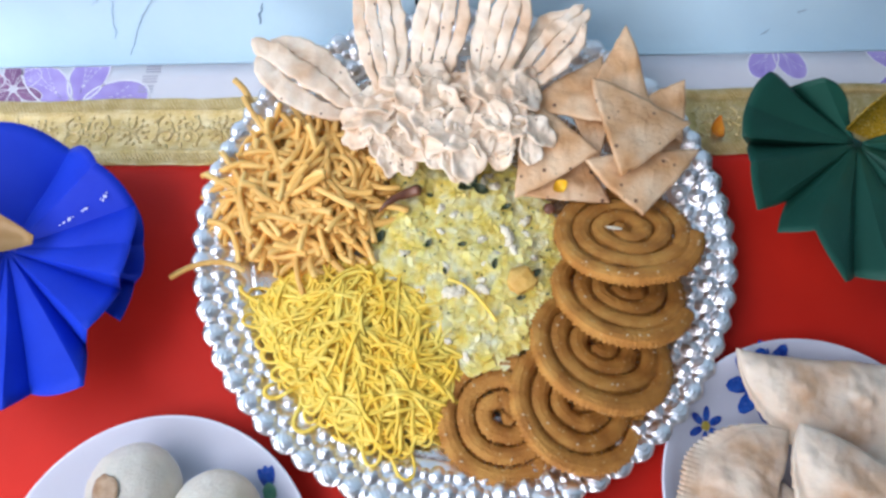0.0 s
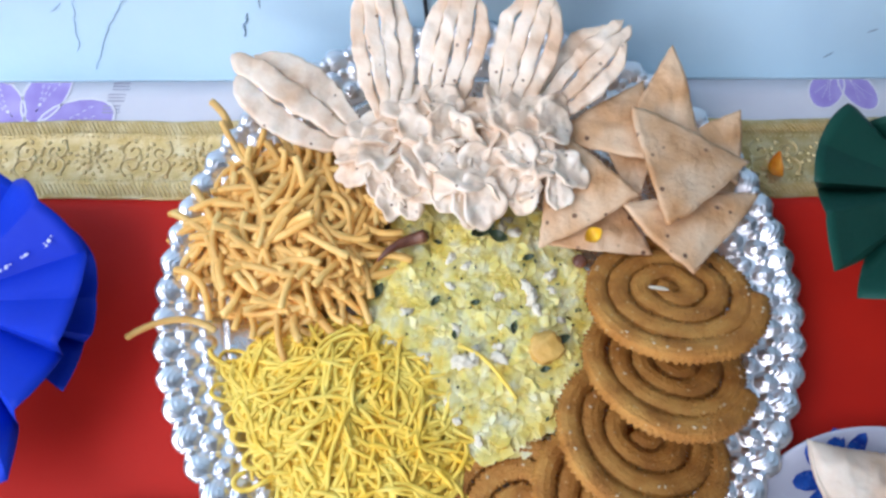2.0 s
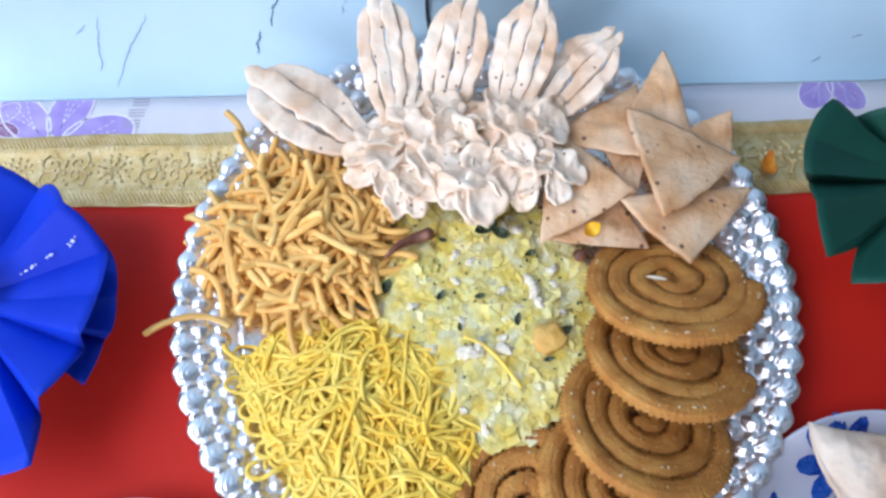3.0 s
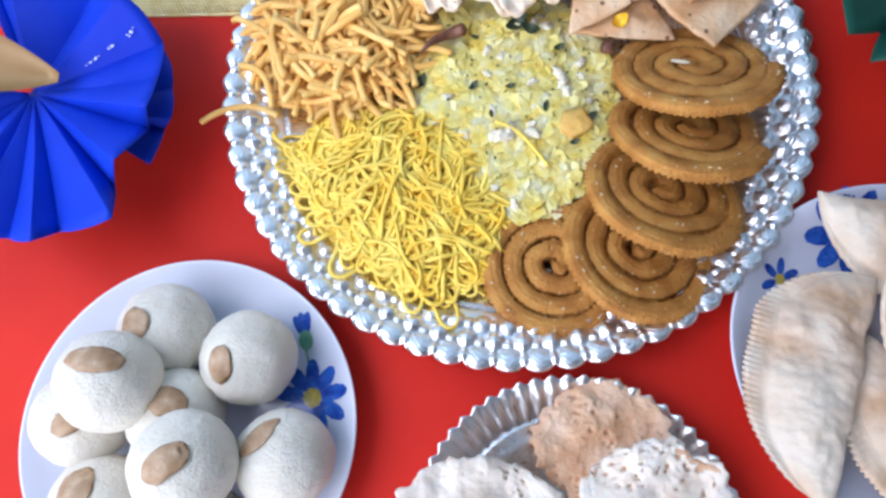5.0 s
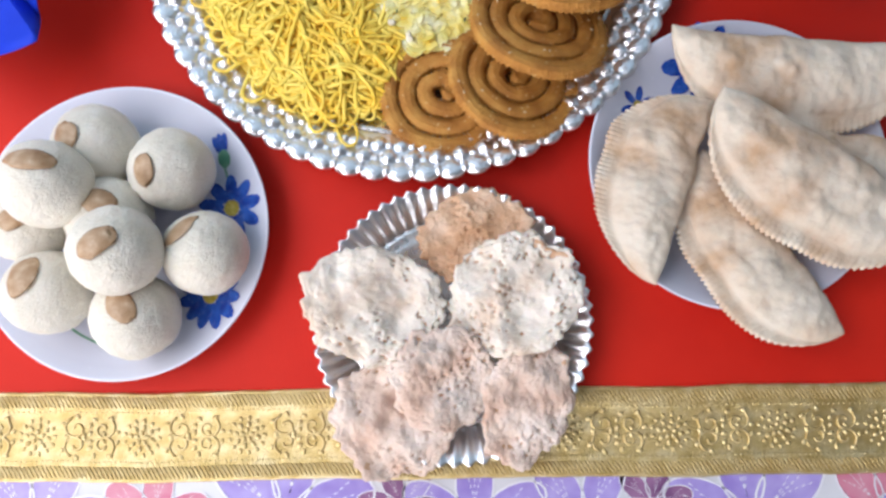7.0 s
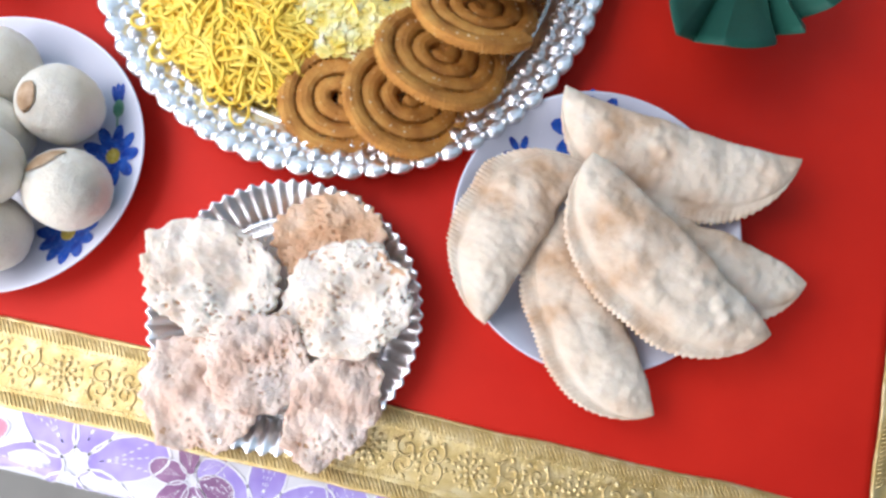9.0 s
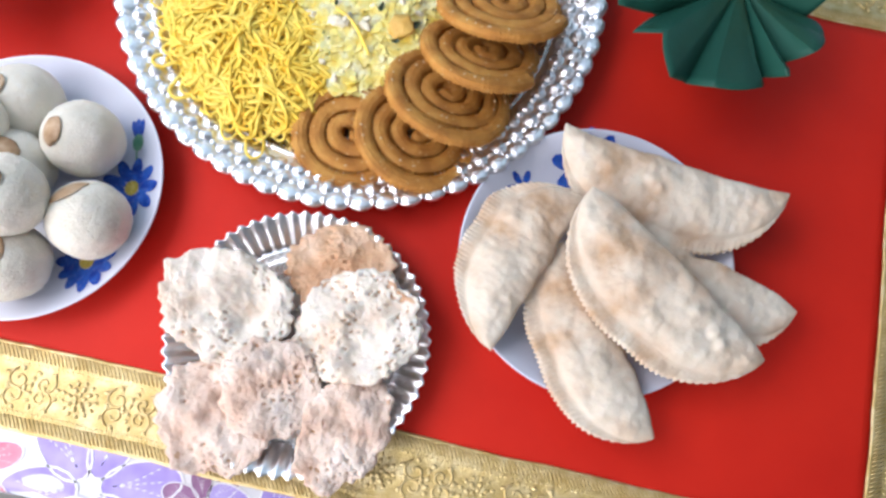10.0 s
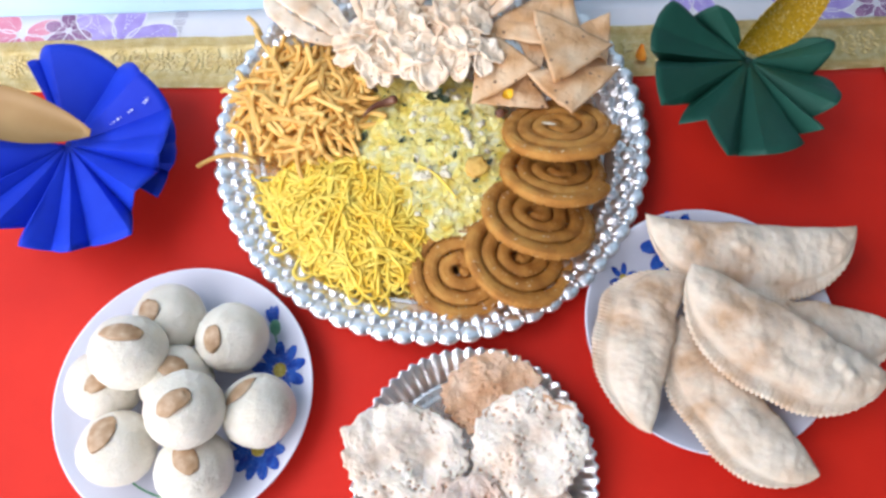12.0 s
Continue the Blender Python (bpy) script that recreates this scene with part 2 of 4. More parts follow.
def rough(p, scale, seed=0.0):
    return noise.noise(Vector((p[0] * scale + seed, p[1] * scale - seed, p[2] * scale + 2 * seed)))


# ---- the room ----
tagged(part("wall_north", box((-2.0, 0.3780, -0.75), (2.0, 0.50, 2.05)), WALL_BLUE), "light blue painted wall with hairline scratches behind the table", "wall", kind="structure")
# three unseen walls and a ceiling, added to bounce soft fill onto the table
tagged(part("bounce_wall_south", box((-2.0, -2.2, -0.75), (2.0, -2.1, 2.05)), BOUNCE_PAINT), "unseen pale wall, added to bounce fill light", "wall", kind="structure")
tagged(part("bounce_wall_west", box((-2.1, -2.2, -0.75), (-2.0, 0.50, 2.05)), BOUNCE_PAINT), "unseen pale wall, added to bounce fill light", "wall", kind="structure")
tagged(part("bounce_wall_east", box((2.0, -2.2, -0.75), (2.1, 0.50, 2.05)), BOUNCE_PAINT), "unseen pale wall, added to bounce fill light", "wall", kind="structure")
tagged(part("ceiling", box((-2.1, -2.2, 2.05), (2.1, 0.50, 2.15)), BOUNCE_PAINT), "unseen white ceiling, added to bounce fill light", "ceiling", kind="structure")
tagged(part("floor", box((-2.1, -2.2, -0.85), (2.1, 0.50, -0.75)), FLOOR_STONE), "grey stone floor", "floor", kind="structure")

# a curve added where the wall meets the table, to hide the shaded corner
def wall_y(z):
    """How far back the wall's face lies at a height over the table."""
    drop = 1 - min(1.0, max(0.0, z) / 0.052)
    return 0.3388 + 0.0390 * math.sqrt(1 - drop * drop)


curve = [(0.3790, -0.030), (0.3388, -0.030)] + [(0.3388 + 0.0390 * math.sin(a), 0.0514 - 0.0520 * math.cos(a)) for a in [math.pi * n / 64 for n in range(33)]] + [(0.3790, 0.0514)]
wall_fillet = tagged(shaped("added_wall_curve", [(x, y, z) for x in (-2.0, 2.0) for y, z in curve], [(n, (n + 1) % len(curve), len(curve) + (n + 1) % len(curve), len(curve) + n) for n in range(len(curve))], WALL_BLUE), "light blue curve added between wall and table to smooth out the shaded corner", "wall", kind="structure")
for p in wall_fillet.data.polygons:
    p.use_smooth = 2 <= p.index <= 33


def scratch(pile, x0, z0, x1, z1, width, wobble, seed):
    pts = []
    for n in range(25):
        s = n / 24
        z = z0 + (z1 - z0) * s
        pts.append(Vector((x0 + (x1 - x0) * s + wobble * noise.noise(Vector((s * 5.0, seed, 0.3))), wall_y(z) - 0.0001, z)))
    pile.add(*tube(pts, lambda s: width * (0.25 + 0.75 * abs(noise.noise(Vector((s * 6, seed + 5, 1)))) + 0.5 * math.sin(math.pi * s)), 4))


deep_marks, faint_marks = Pile(), Pile()
scratch(deep_marks, -0.1015, 0.0600, -0.1138, 0.0270, 0.0007, 0.003, 1)
scratch(deep_marks, -0.1213, 0.0241, -0.1268, 0.0116, 0.0007, 0.002, 2)
scratch(deep_marks, 0.2832, 0.0142, 0.2765, 0.0124, 0.0004, 0.001, 8)
scratch(deep_marks, 0.2580, 0.0047, 0.2510, 0.0030, 0.0004, 0.001, 9)
scratch(faint_marks, -0.1935, 0.0370, -0.2150, 0.0130, 0.0006, 0.003, 3)
scratch(faint_marks, -0.2140, 0.0140, -0.2234, 0.0010, 0.0004, 0.002, 4)
scratch(faint_marks, -0.2267, 0.0364, -0.2356, 0.0058, 0.0004, 0.003, 5)
scratch(faint_marks, -0.2360, 0.0307, -0.2444, 0.0252, 0.0006, 0.001, 6)
scratch(faint_marks, -0.0560, 0.0600, -0.0651, 0.0344, 0.0006, 0.004, 7)
tagged(shaped("wall_scratches", deep_marks.verts, deep_marks.faces, WALL_DARK), "thin wavy blue-grey scratches on the painted wall", "scratches", kind="structure")
tagged(shaped("wall_stains", faint_marks.verts, faint_marks.faces, WALL_FAINT), "faint grey-blue runs on the painted wall", "stains", kind="structure")
cable_points = [Vector((-0.0092 + 0.0005 * math.sin(n * 0.8), wall_y(z) - 0.0013, z)) for n, z in enumerate([0.012 + 0.004 * k for k in range(7)] + [0.042 + 0.06 * k for k in range(16)])]
tagged(shaped("cable", *tube(cable_points, 0.0011, 6), BLACK), "thin black cable hanging down the blue wall", "cable")

# ---- the table and its cloths ----
table = thing("table", pose(0, 0, -0.75), "light blue painted table, nearly hidden under its cloths", "table")
part("tabletop", box((-0.62, -0.20, 0.715), (0.62, 0.3365, 0.7465), 0.003), TABLE_BLUE, table)
for lx in (-0.57, 0.57):
    for ly in (-0.16, 0.29):
        part("leg", box((lx - 0.025, ly - 0.025, 0.0), (lx + 0.025, ly + 0.025, 0.714), 0.003), WOOD, table)


def sheet(name, xs, ys, height, thick, mat):
    """A cloth: a grid over xs and ys at height(x, y), with a thickness."""
    verts, faces = [], []
    for level in (0, -thick):
        for y in ys:
            for x in xs:
                p = height(x, y)
                verts.append((p[0], p[1], p[2] + level))
    w, h = len(xs), len(ys)
    half = w * h
    for j in range(h - 1):
        for i in range(w - 1):
            a = j * w + i
            faces.append((a, a + 1, a + w + 1, a + w))
            faces.append((half + a, half + a + w, half + a + w + 1, half + a + 1))
    rim = [i for i in range(w)] + [j * w + w - 1 for j in range(1, h)] + [(h - 1) * w + i for i in range(w - 2, -1, -1)] + [j * w for j in range(h - 2, 0, -1)]
    for a, b in zip(rim, rim[1:] + rim[:1]):
        faces.append((a, half + a, half + b, b))
    return shaped(name, verts, faces, mat)


def span(a, b, n):
    return [a + (b - a) * i / n for i in range(n + 1)]


def vinyl_height(x, y):
    """Lies flat on the table and rolls down over its front edge."""
    if y < -0.19:
        a = min((-0.19 - y) / 0.012, math.pi / 2)
        drop = max(0.0, (-0.19 - y) - 0.012 * math.pi / 2)
        return (x, -0.19 - 0.012 * math.sin(a), -0.0012 - 0.012 * (1 - math.cos(a)) - drop)
    return (x, y, -0.0012)


vinyl = tagged(sheet("vinyl_tablecloth", span(-0.66, 0.66, 40), span(-0.40, -0.17, 60) + span(-0.16, 0.3385, 40), vinyl_height, 0.0008, VINYL),
               "white vinyl tablecloth printed with lilac and maroon flowers", "tablecloth")


def cloth_height(x, y):
    return (x, y, 0.0 + 0.0004 * rough((x, y, 0), 14))


tagged(sheet("red_cloth", span(-0.56, 0.424, 90), span(-0.115, 0.257, 40), cloth_height, 0.0007, RED), "bright red satin cloth spread over the table", "cloth")


def wavy(a):
    return 0.0022 * noise.noise(Vector((a * 14, 3.3, 0))) + 0.0008 * noise.noise(Vector((a * 50, 1.3, 0)))


def border(name, place, length, seed):
    """A woven gold ribbon along its local x, 54 mm wide, with ridged edges and raised motifs."""
    ribbon = thing(name, place, "shiny gold brocade ribbon border with raised floral motifs", "ribbon", "gold borders")
    rows = [-0.027, -0.0255, -0.024, -0.021, -0.018, -0.0165, -0.015, -0.006, 0.006, 0.015, 0.0165, 0.018, 0.021, 0.024, 0.0255, 0.027]
    lift = [0.0004, 0.0012, 0.0006, 0.0007, 0.0006, 0.0013, 0.0005, 0.0006, 0.0006, 0.0005, 0.0013, 0.0006, 0.0007, 0.0006, 0.0012, 0.0004]
    rise = dict(zip(rows, lift))
    band = sheet("band", span(0, length, int(length / 0.006)), rows, lambda x, y: (x, y + wavy(x + seed), rise[y] + 0.0005 * rough((x, y, seed), 30)), 0.001, GOLD)
    band.parent = ribbon
    stitches = Pile()
    x = 0.02
    while x < length - 0.03:
        for count, ring, wide in ((13, 0.0108, 0.0017), (8, 0.0068, 0.0022), (5, 0.0032, 0.0020)):
            for n in range(count):
                b = n * math.pi * 2 / count + ring * 90
                px, py = x + ring * math.cos(b), ring * math.sin(b) * 0.95
                stitches.add(*bead(wide, wide * 0.6), pose(px, wavy(px + seed) + py, 0.0009, 0, 0, math.degrees(b)))
        for turn in (1, -1):
            for back in (1, -1):
                mx = x + 0.0325 + back * 0.0085
                curl = [Vector((mx + back * (0.0012 + 0.0068 * s) * math.cos(7.5 * s), wavy(mx + seed) + turn * (0.005 + (0.0012 + 0.0060 * s) * math.sin(7.5 * s)), 0.0009)) for s in span(0, 1, 14)]
                stitches.add(*tube(curl, 0.00085, 4))
                for n in range(5):
                    b = n * 1.25 + back
                    stitches.add(*bead(0.0021, 0.0011), pose(mx + 0.0090 * math.cos(b), wavy(mx + seed) + turn * (0.005 + 0.0072 * math.sin(b)), 0.0009, 0, 0, turn * math.degrees(b) + 40))
        for side in (-0.0150, 0.0150):
            for n in range(20):
                stitches.add(*bead(0.0010, 0.0006), pose(x + n * 0.00325, wavy(x + n * 0.00325 + seed) + side, 0.0008, 0, 0, 35))
        for side in (-0.0212, 0.0212):
            for n in range(24):
                sx = x + n * 0.00271
                sy = wavy(sx + seed) + side
                stitches.add(*tube([Vector((sx - 0.0022, sy + 0.0036, 0.0011)), Vector((sx + 0.0022, sy - 0.0036, 0.0011))], 0.00055, 4))
        x += 0.065
    shaped("embroidery", stitches.verts, stitches.faces, GOLD_THREAD, ribbon, "raised pale gold thread flowers and scrolls")
    return ribbon


def bead(wide, tall):
    """A low dome, 6 sides."""
    verts, faces = [], []
    for ring, (r, z) in enumerate(((1, 0), (0.75, 0.65))):
        for k in range(6):
            a = k * math.pi / 3
            verts.append((wide * r * math.cos(a), wide * 0.7 * r * math.sin(a), tall * z))
    verts.append((0, 0, tall))
    for k in range(6):
        m = (k + 1) % 6
        faces += [(k, m, 6 + m, 6 + k), (6 + k, 6 + m, 12)]
    return verts, faces


border("gold_ribbon", pose(-0.56, 0.2815, 0.0), 1.03, 0.0)
border("gold_ribbon", pose(-0.56, -0.1365, 0.0), 1.03, 3.0)
border("gold_ribbon", pose(0.4455, -0.109, 0.0016, 0, 0, 90), 0.365, 7.0)


# ---- plates ----
def dome_field(r, a, rows):
    """Height of rows of round bosses at a place on a rim: rows of (radius, count, half width, height, shift)."""
    best = 0.0
    for r0, count, half, tall, shift in rows:
        step = 2 * math.pi / count
        da = (a - shift * step + step / 2) % step - step / 2
        d = math.hypot(r - r0, da * r0) / half
        if d < 1:
            best = max(best, tall * math.sqrt(1 - d * d))
    return best


def serving_tray():
    tray = thing("serving_tray", pose(0.0198, 0.192, 0.0006), "large round silver tray with an embossed scalloped rim", "tray")
    rows = ((0.1690, 66, 0.0070, 0.0036, 0.0), (0.1690, 66, 0.0036, 0.0028, 0.5), (0.1590, 66, 0.0052, 0.0032, 0.5), (0.1610, 66, 0.0028, 0.0026, 0.0), (0.1500, 66, 0.0046, 0.0028, 0.0), (0.1500, 66, 0.0026, 0.0022, 0.5))
    steps, count = 66 * 16, 40
    verts, faces = [], []
    for i in range(steps):
        a = 2 * math.pi * i / steps
        edge = 0.1715 + 0.0040 * abs(math.cos(33 * a)) ** 0.6
        for n in range(count):
            s = n / (count - 1)
            r = 0.1420 + (edge - 0.1420) * s
            z = 0.0085 + 0.0125 * s ** 0.8 + dome_field(r, a, rows) * (1 + 0.10 * math.sin(r * 5200 + 40 * math.sin(33 * a)))
            verts.append((r * math.cos(a), r * math.sin(a), z))
        verts.append((edge * math.cos(a), edge * math.sin(a), 0.0185))
        verts.append((0.1420 * math.cos(a), 0.1420 * math.sin(a), 0.0065))
    width = count + 2
    for i in range(steps):
        j = (i + 1) % steps
        for n in range(width):
            m = (n + 1) % width
            faces.append((i * width + n, j * width + n, j * width + m, i * width + m))
    shaped("rim", verts, faces, SILVER, tray, "embossed silver rim of beaded flowers")
    shaped("well", *lathe([(0.0001, 0.0), (0.1300, 0.0), (0.1400, 0.0050), (0.1419, 0.0062), (0.1419, 0.0088), (0.1385, 0.0072), (0.1285, 0.0024), (0.1200, 0.0020), (0.1185, 0.0028), (0.1170, 0.0020), (0.0001, 0.0020)], 128), MIRROR, tray, "flat polished silver centre")
    return tray


def small_tray():
    tray = thing("small_tray", pose(0.0427, -0.0689, 0.0014), "small round silver tray with a fluted rim", "tray")
    steps, count = 60 * 10, 16
    verts, faces = [], []
    for i in range(steps):
        a = 2 * math.pi * i / steps
        flute = math.cos(60 * a)
        for n in range(count):
            s = n / (count - 1)
            r = 0.0640 + (0.0835 + 0.0012 * flute - 0.0640) * s
            z = 0.0030 + 0.0135 * s ** 0.85 + 0.0015 * flute * math.sin(math.pi * min(1, s * 0.75 + 0.12)) - 0.004 * max(0, s - 0.85)
            verts.append((r * math.cos(a), r * math.sin(a), z))
        for n in (count - 1, 0):
            x, y, z = verts[-1 - (0 if n else count)] if n else verts[i * (count + 2)]
            verts.append((x * 0.998, y * 0.998, z - 0.0012))
    width = count + 2
    for i in range(steps):
        j = (i + 1) % steps
        for n in range(width):
            m = (n + 1) % width
            faces.append((i * width + n, j * width + n, j * width + m, i * width + m))
    shaped("rim", verts, faces, SILVER, tray, "fluted silver rim")
    shaped("well", *lathe([(0.0001, 0.0), (0.0600, 0.0), (0.0640, 0.0019), (0.0640, 0.0029), (0.0610, 0.0022), (0.0560, 0.0014), (0.0545, 0.0020), (0.0530, 0.0012), (0.0001, 0.0012)], 96), MIRROR, tray, "flat polished silver centre")
    return tray


PLATE = [(0.0001, 0.0030), (0.0560, 0.0030), (0.0640, 0.0042), (0.0740, 0.0078), (0.0830, 0.0132), (0.0895, 0.0182)]


def plate_height(r):
    for (r0, z0), (r1, z1) in zip(PLATE, PLATE[1:]):
        if r <= r1:
            return z0 + (z1 - z0) * (r - r0) / (r1 - r0)
    return PLATE[-1][1]


def printed(pile, outline):
    """A flat printed shape laid on the plate's surface: a fan of outline points round their middle, each lifted to the plate."""
    mid = (sum(p[0] for p in outline) / len(outline), sum(p[1] for p in outline) / len(outline))
    verts = []
    for k in (0.0, 0.5, 1.0):
        for p in outline:
            x, y = mid[0] + (p[0] - mid[0]) * k, mid[1] + (p[1] - mid[1]) * k
            verts.append((x, y, plate_height(math.hypot(x, y)) + 0.00035))
    n, faces = len(outline), []
    for ring in (0, 1):
        for i in range(n):
            j = (i + 1) % n
            faces.append((ring * n + i, ring * n + j, ring * n + n + j, ring * n + n + i))
    pile.add(verts, faces)


def oval(x, y, long, wide, turn, count=10):
    c, s = math.cos(turn), math.sin(turn)
    return [(x + long * math.cos(a) * c - wide * math.sin(a) * s, y + long * math.cos(a) * s + wide * math.sin(a) * c) for a in [2 * math.pi * n / count for n in range(count)]]


def daisy(x, y, size, petals, turn):
    blue, yolk = Pile(), Pile()
    for n in range(petals):
        a = turn + 2 * math.pi * n / petals
        far = size * (0.62 + 0.05 * math.sin(5 * n))
        printed(blue, oval(x + far * math.cos(a), y + far * math.sin(a), size * 0.42, size * 0.21, a))
    printed(yolk, oval(x, y, size * 0.26, size * 0.26, 0))
    return blue, yolk


def melamine_plate(place, label, daisies, buds, stems):
    plate = thing("plate", place, label, "plate", "white flowered plates")
    profile = [(0.0001, 0.0), (0.0480, 0.0), (0.0500, 0.0012), (0.0640, 0.0020), (0.0760, 0.0060), (0.0850, 0.0116), (0.0905, 0.0166), (0.0914, 0.0180), (0.0908, 0.0188)] + PLATE[::-1]
    shaped("dish", *lathe(profile, 128), MELAMINE, plate)
    for x, y, size, petals, turn in daisies:
        blue, yolk = daisy(x, y, size, petals, turn)
        shaped("printed_petals", blue.verts, blue.faces, PETAL_BLUE, plate, "blue printed daisy petals")
        shaped("printed_centre", [(v[0], v[1], v[2] + 0.0002) for v in yolk.verts], yolk.faces, YOLK, plate, "olive yellow printed flower centre")
    for x, y, turn in buds:
        blue, green = Pile(), Pile()
        for k in (-1, 0, 1):
            printed(blue, oval(x + 0.005 * math.cos(turn + 0.5 * k), y + 0.005 * math.sin(turn + 0.5 * k), 0.0066, 0.0028, turn + 0.35 * k))
        printed(green, oval(x - 0.004 * math.cos(turn), y - 0.004 * math.sin(turn), 0.0058, 0.0046, turn))
        shaped("printed_bud", blue.verts, blue.faces, PETAL_BLUE, plate, "blue printed bud")
        shaped("printed_sepal", [(v[0], v[1], v[2] + 0.0002) for v in green.verts], green.faces, LEAF_GREEN, plate, "green printed sepal")
    for a, bend, b in stems:
        green = Pile()
        pts = [Vector(a) * (1 - s) ** 2 + Vector(bend) * 2 * s * (1 - s) + Vector(b) * s * s for s in span(0, 1, 10)]
        for p, q in zip(pts, pts[1:]):
            side = Vector((-(q - p).y, (q - p).x)).normalized() * 0.0007
            printed(green, [p + side, p - side, q - side, q + side])
        shaped("printed_stem", [(v[0], v[1], v[2] - 0.0001) for v in green.verts], green.faces, LEAF_GREEN, plate, "thin green printed stem")
    return plate


serving_tray()
small_tray()
melamine_plate(pose(-0.1600, -0.0100, 0.0006), "white melamine plate with printed blue daisies, piled with sweet balls",
               [(0.064, 0.015, 0.021, 9, 0.2), (0.052, -0.040, 0.021, 11, 0.5)], [(0.059, 0.050, 1.75)],
               [((0.058, 0.045), (0.062, 0.035), (0.063, 0.022)), ((-0.036, -0.058), (-0.015, -0.074), (0.012, -0.072))])
melamine_plate(pose(0.2195, 0.0262, 0.0006), "white melamine plate with printed blue daisies under fried pastries",
               [(-0.014, 0.066, 0.025, 9, 0.4), (-0.056, 0.041, 0.012, 6, 0.4)], [(-0.058, -0.058, 3.4)], [((-0.060, -0.050), (-0.066, -0.03), (-0.06, -0.01))])


# ---- sweet balls ----
def sweet_ball(place, radius, spot, size, turn, seed):
    ball = thing("sweet_ball", pose(*place), "round cream semolina sweet ball with a cashew half pressed in", "sweet", "sweet balls on the plate")
    bm = bmesh.new()
    bmesh.ops.create_icosphere(bm, subdivisions=5, radius=1)
    for v in bm.verts:
        p = v.co.normalized()
        v.co = p * radius * (1 + 0.035 * rough(p, 1.6, seed) + 0.018 * rough(p, 7, seed) + 0.014 * rough(p, 22, seed))
        v.co.z *= 0.97
    part("ball", bm, LADDU, ball)
    up = Vector(spot).normalized()
    bm = bmesh.new()
    bmesh.ops.create_icosphere(bm, subdivisions=3, radius=1)
    lie = up.to_track_quat("Z", "Y").to_matrix().to_4x4()
    for v in bm.verts:
        p = v.co.copy()
        p.x *= 1.32 * size[0] * (1 + 0.30 * rough(p, 1.5, seed + 4))
        p.y = p.y * 1.28 * size[1] * (1 + 0.35 * rough(p, 1.5, seed + 9)) + 0.0016 * math.cos(1.4 * v.co.x)
        p.z *= 0.0013
        v.co = Matrix.Translation(up * radius * 1.0) @ lie @ pose(0, 0, 0, 0, 0, turn) @ p
        if v.co.dot(up) > 0:
            off = v.co.normalized()
            v.co = off * (radius * 0.995 + max(0.0, v.co.dot(up) - radius) * 0.5 + 0.0003)
    part("cashew_half", bm, NUT, ball, "tan roasted cashew half")
    return ball


BALLS = [((-0.171, 0.040, 0.0285), (-0.29, -0.01, 0.96), (0.0072, 0.0060), 10), ((-0.125, 0.025, 0.0285), (-0.32, -0.24, 0.92), (0.0080, 0.0050), -40),
         ((-0.186, 0.012, 0.0520), (0.14, 0.40, 0.90), (0.0120, 0.0058), 18), ((-0.211, -0.005, 0.0285), (0.30, -0.14, 0.92), (0.0075, 0.0045), -35),
         ((-0.162, -0.004, 0.0285), (0.2, 0.30, 0.92), (0.0090, 0.0060), 25), ((-0.144, -0.027, 0.0530), (0.06, 0.08, 0.95), (0.0055, 0.0100), -15),
         ((-0.103, -0.026, 0.0285), (-0.36, 0.48, 0.80), (0.0100, 0.0048), 10), ((-0.196, -0.048, 0.0285), (-0.06, 0.38, 0.92), (0.0065, 0.0105), -20),
         ((-0.143, -0.063, 0.0285), (0.12, 0.27, 0.94), (0.0098, 0.0060), -30)]
for n, (place, spot, size, turn) in enumerate(BALLS):
    sweet_ball(place, 0.0250, spot, size, turn, 3.7 * n)


# ---- chakli spirals ----
bm = bmesh.new()
bmesh.ops.create_icosphere(bm, subdivisions=1, radius=1)
for v in bm.verts:
    v.co = Vector((v.co.x * 0.0012 * (1 - 0.25 * v.co.x), v.co.y * 0.0007, v.co.z * 0.0005))
SESAME = part("sesame_seed", bm, SEED, None, "pale sesame seed")


def flank(b):
    """How far a ridge lies on the side of a coil, where its teeth are torn most."""
    return 0.25 + 0.75 * abs(math.cos(b)) ** 2


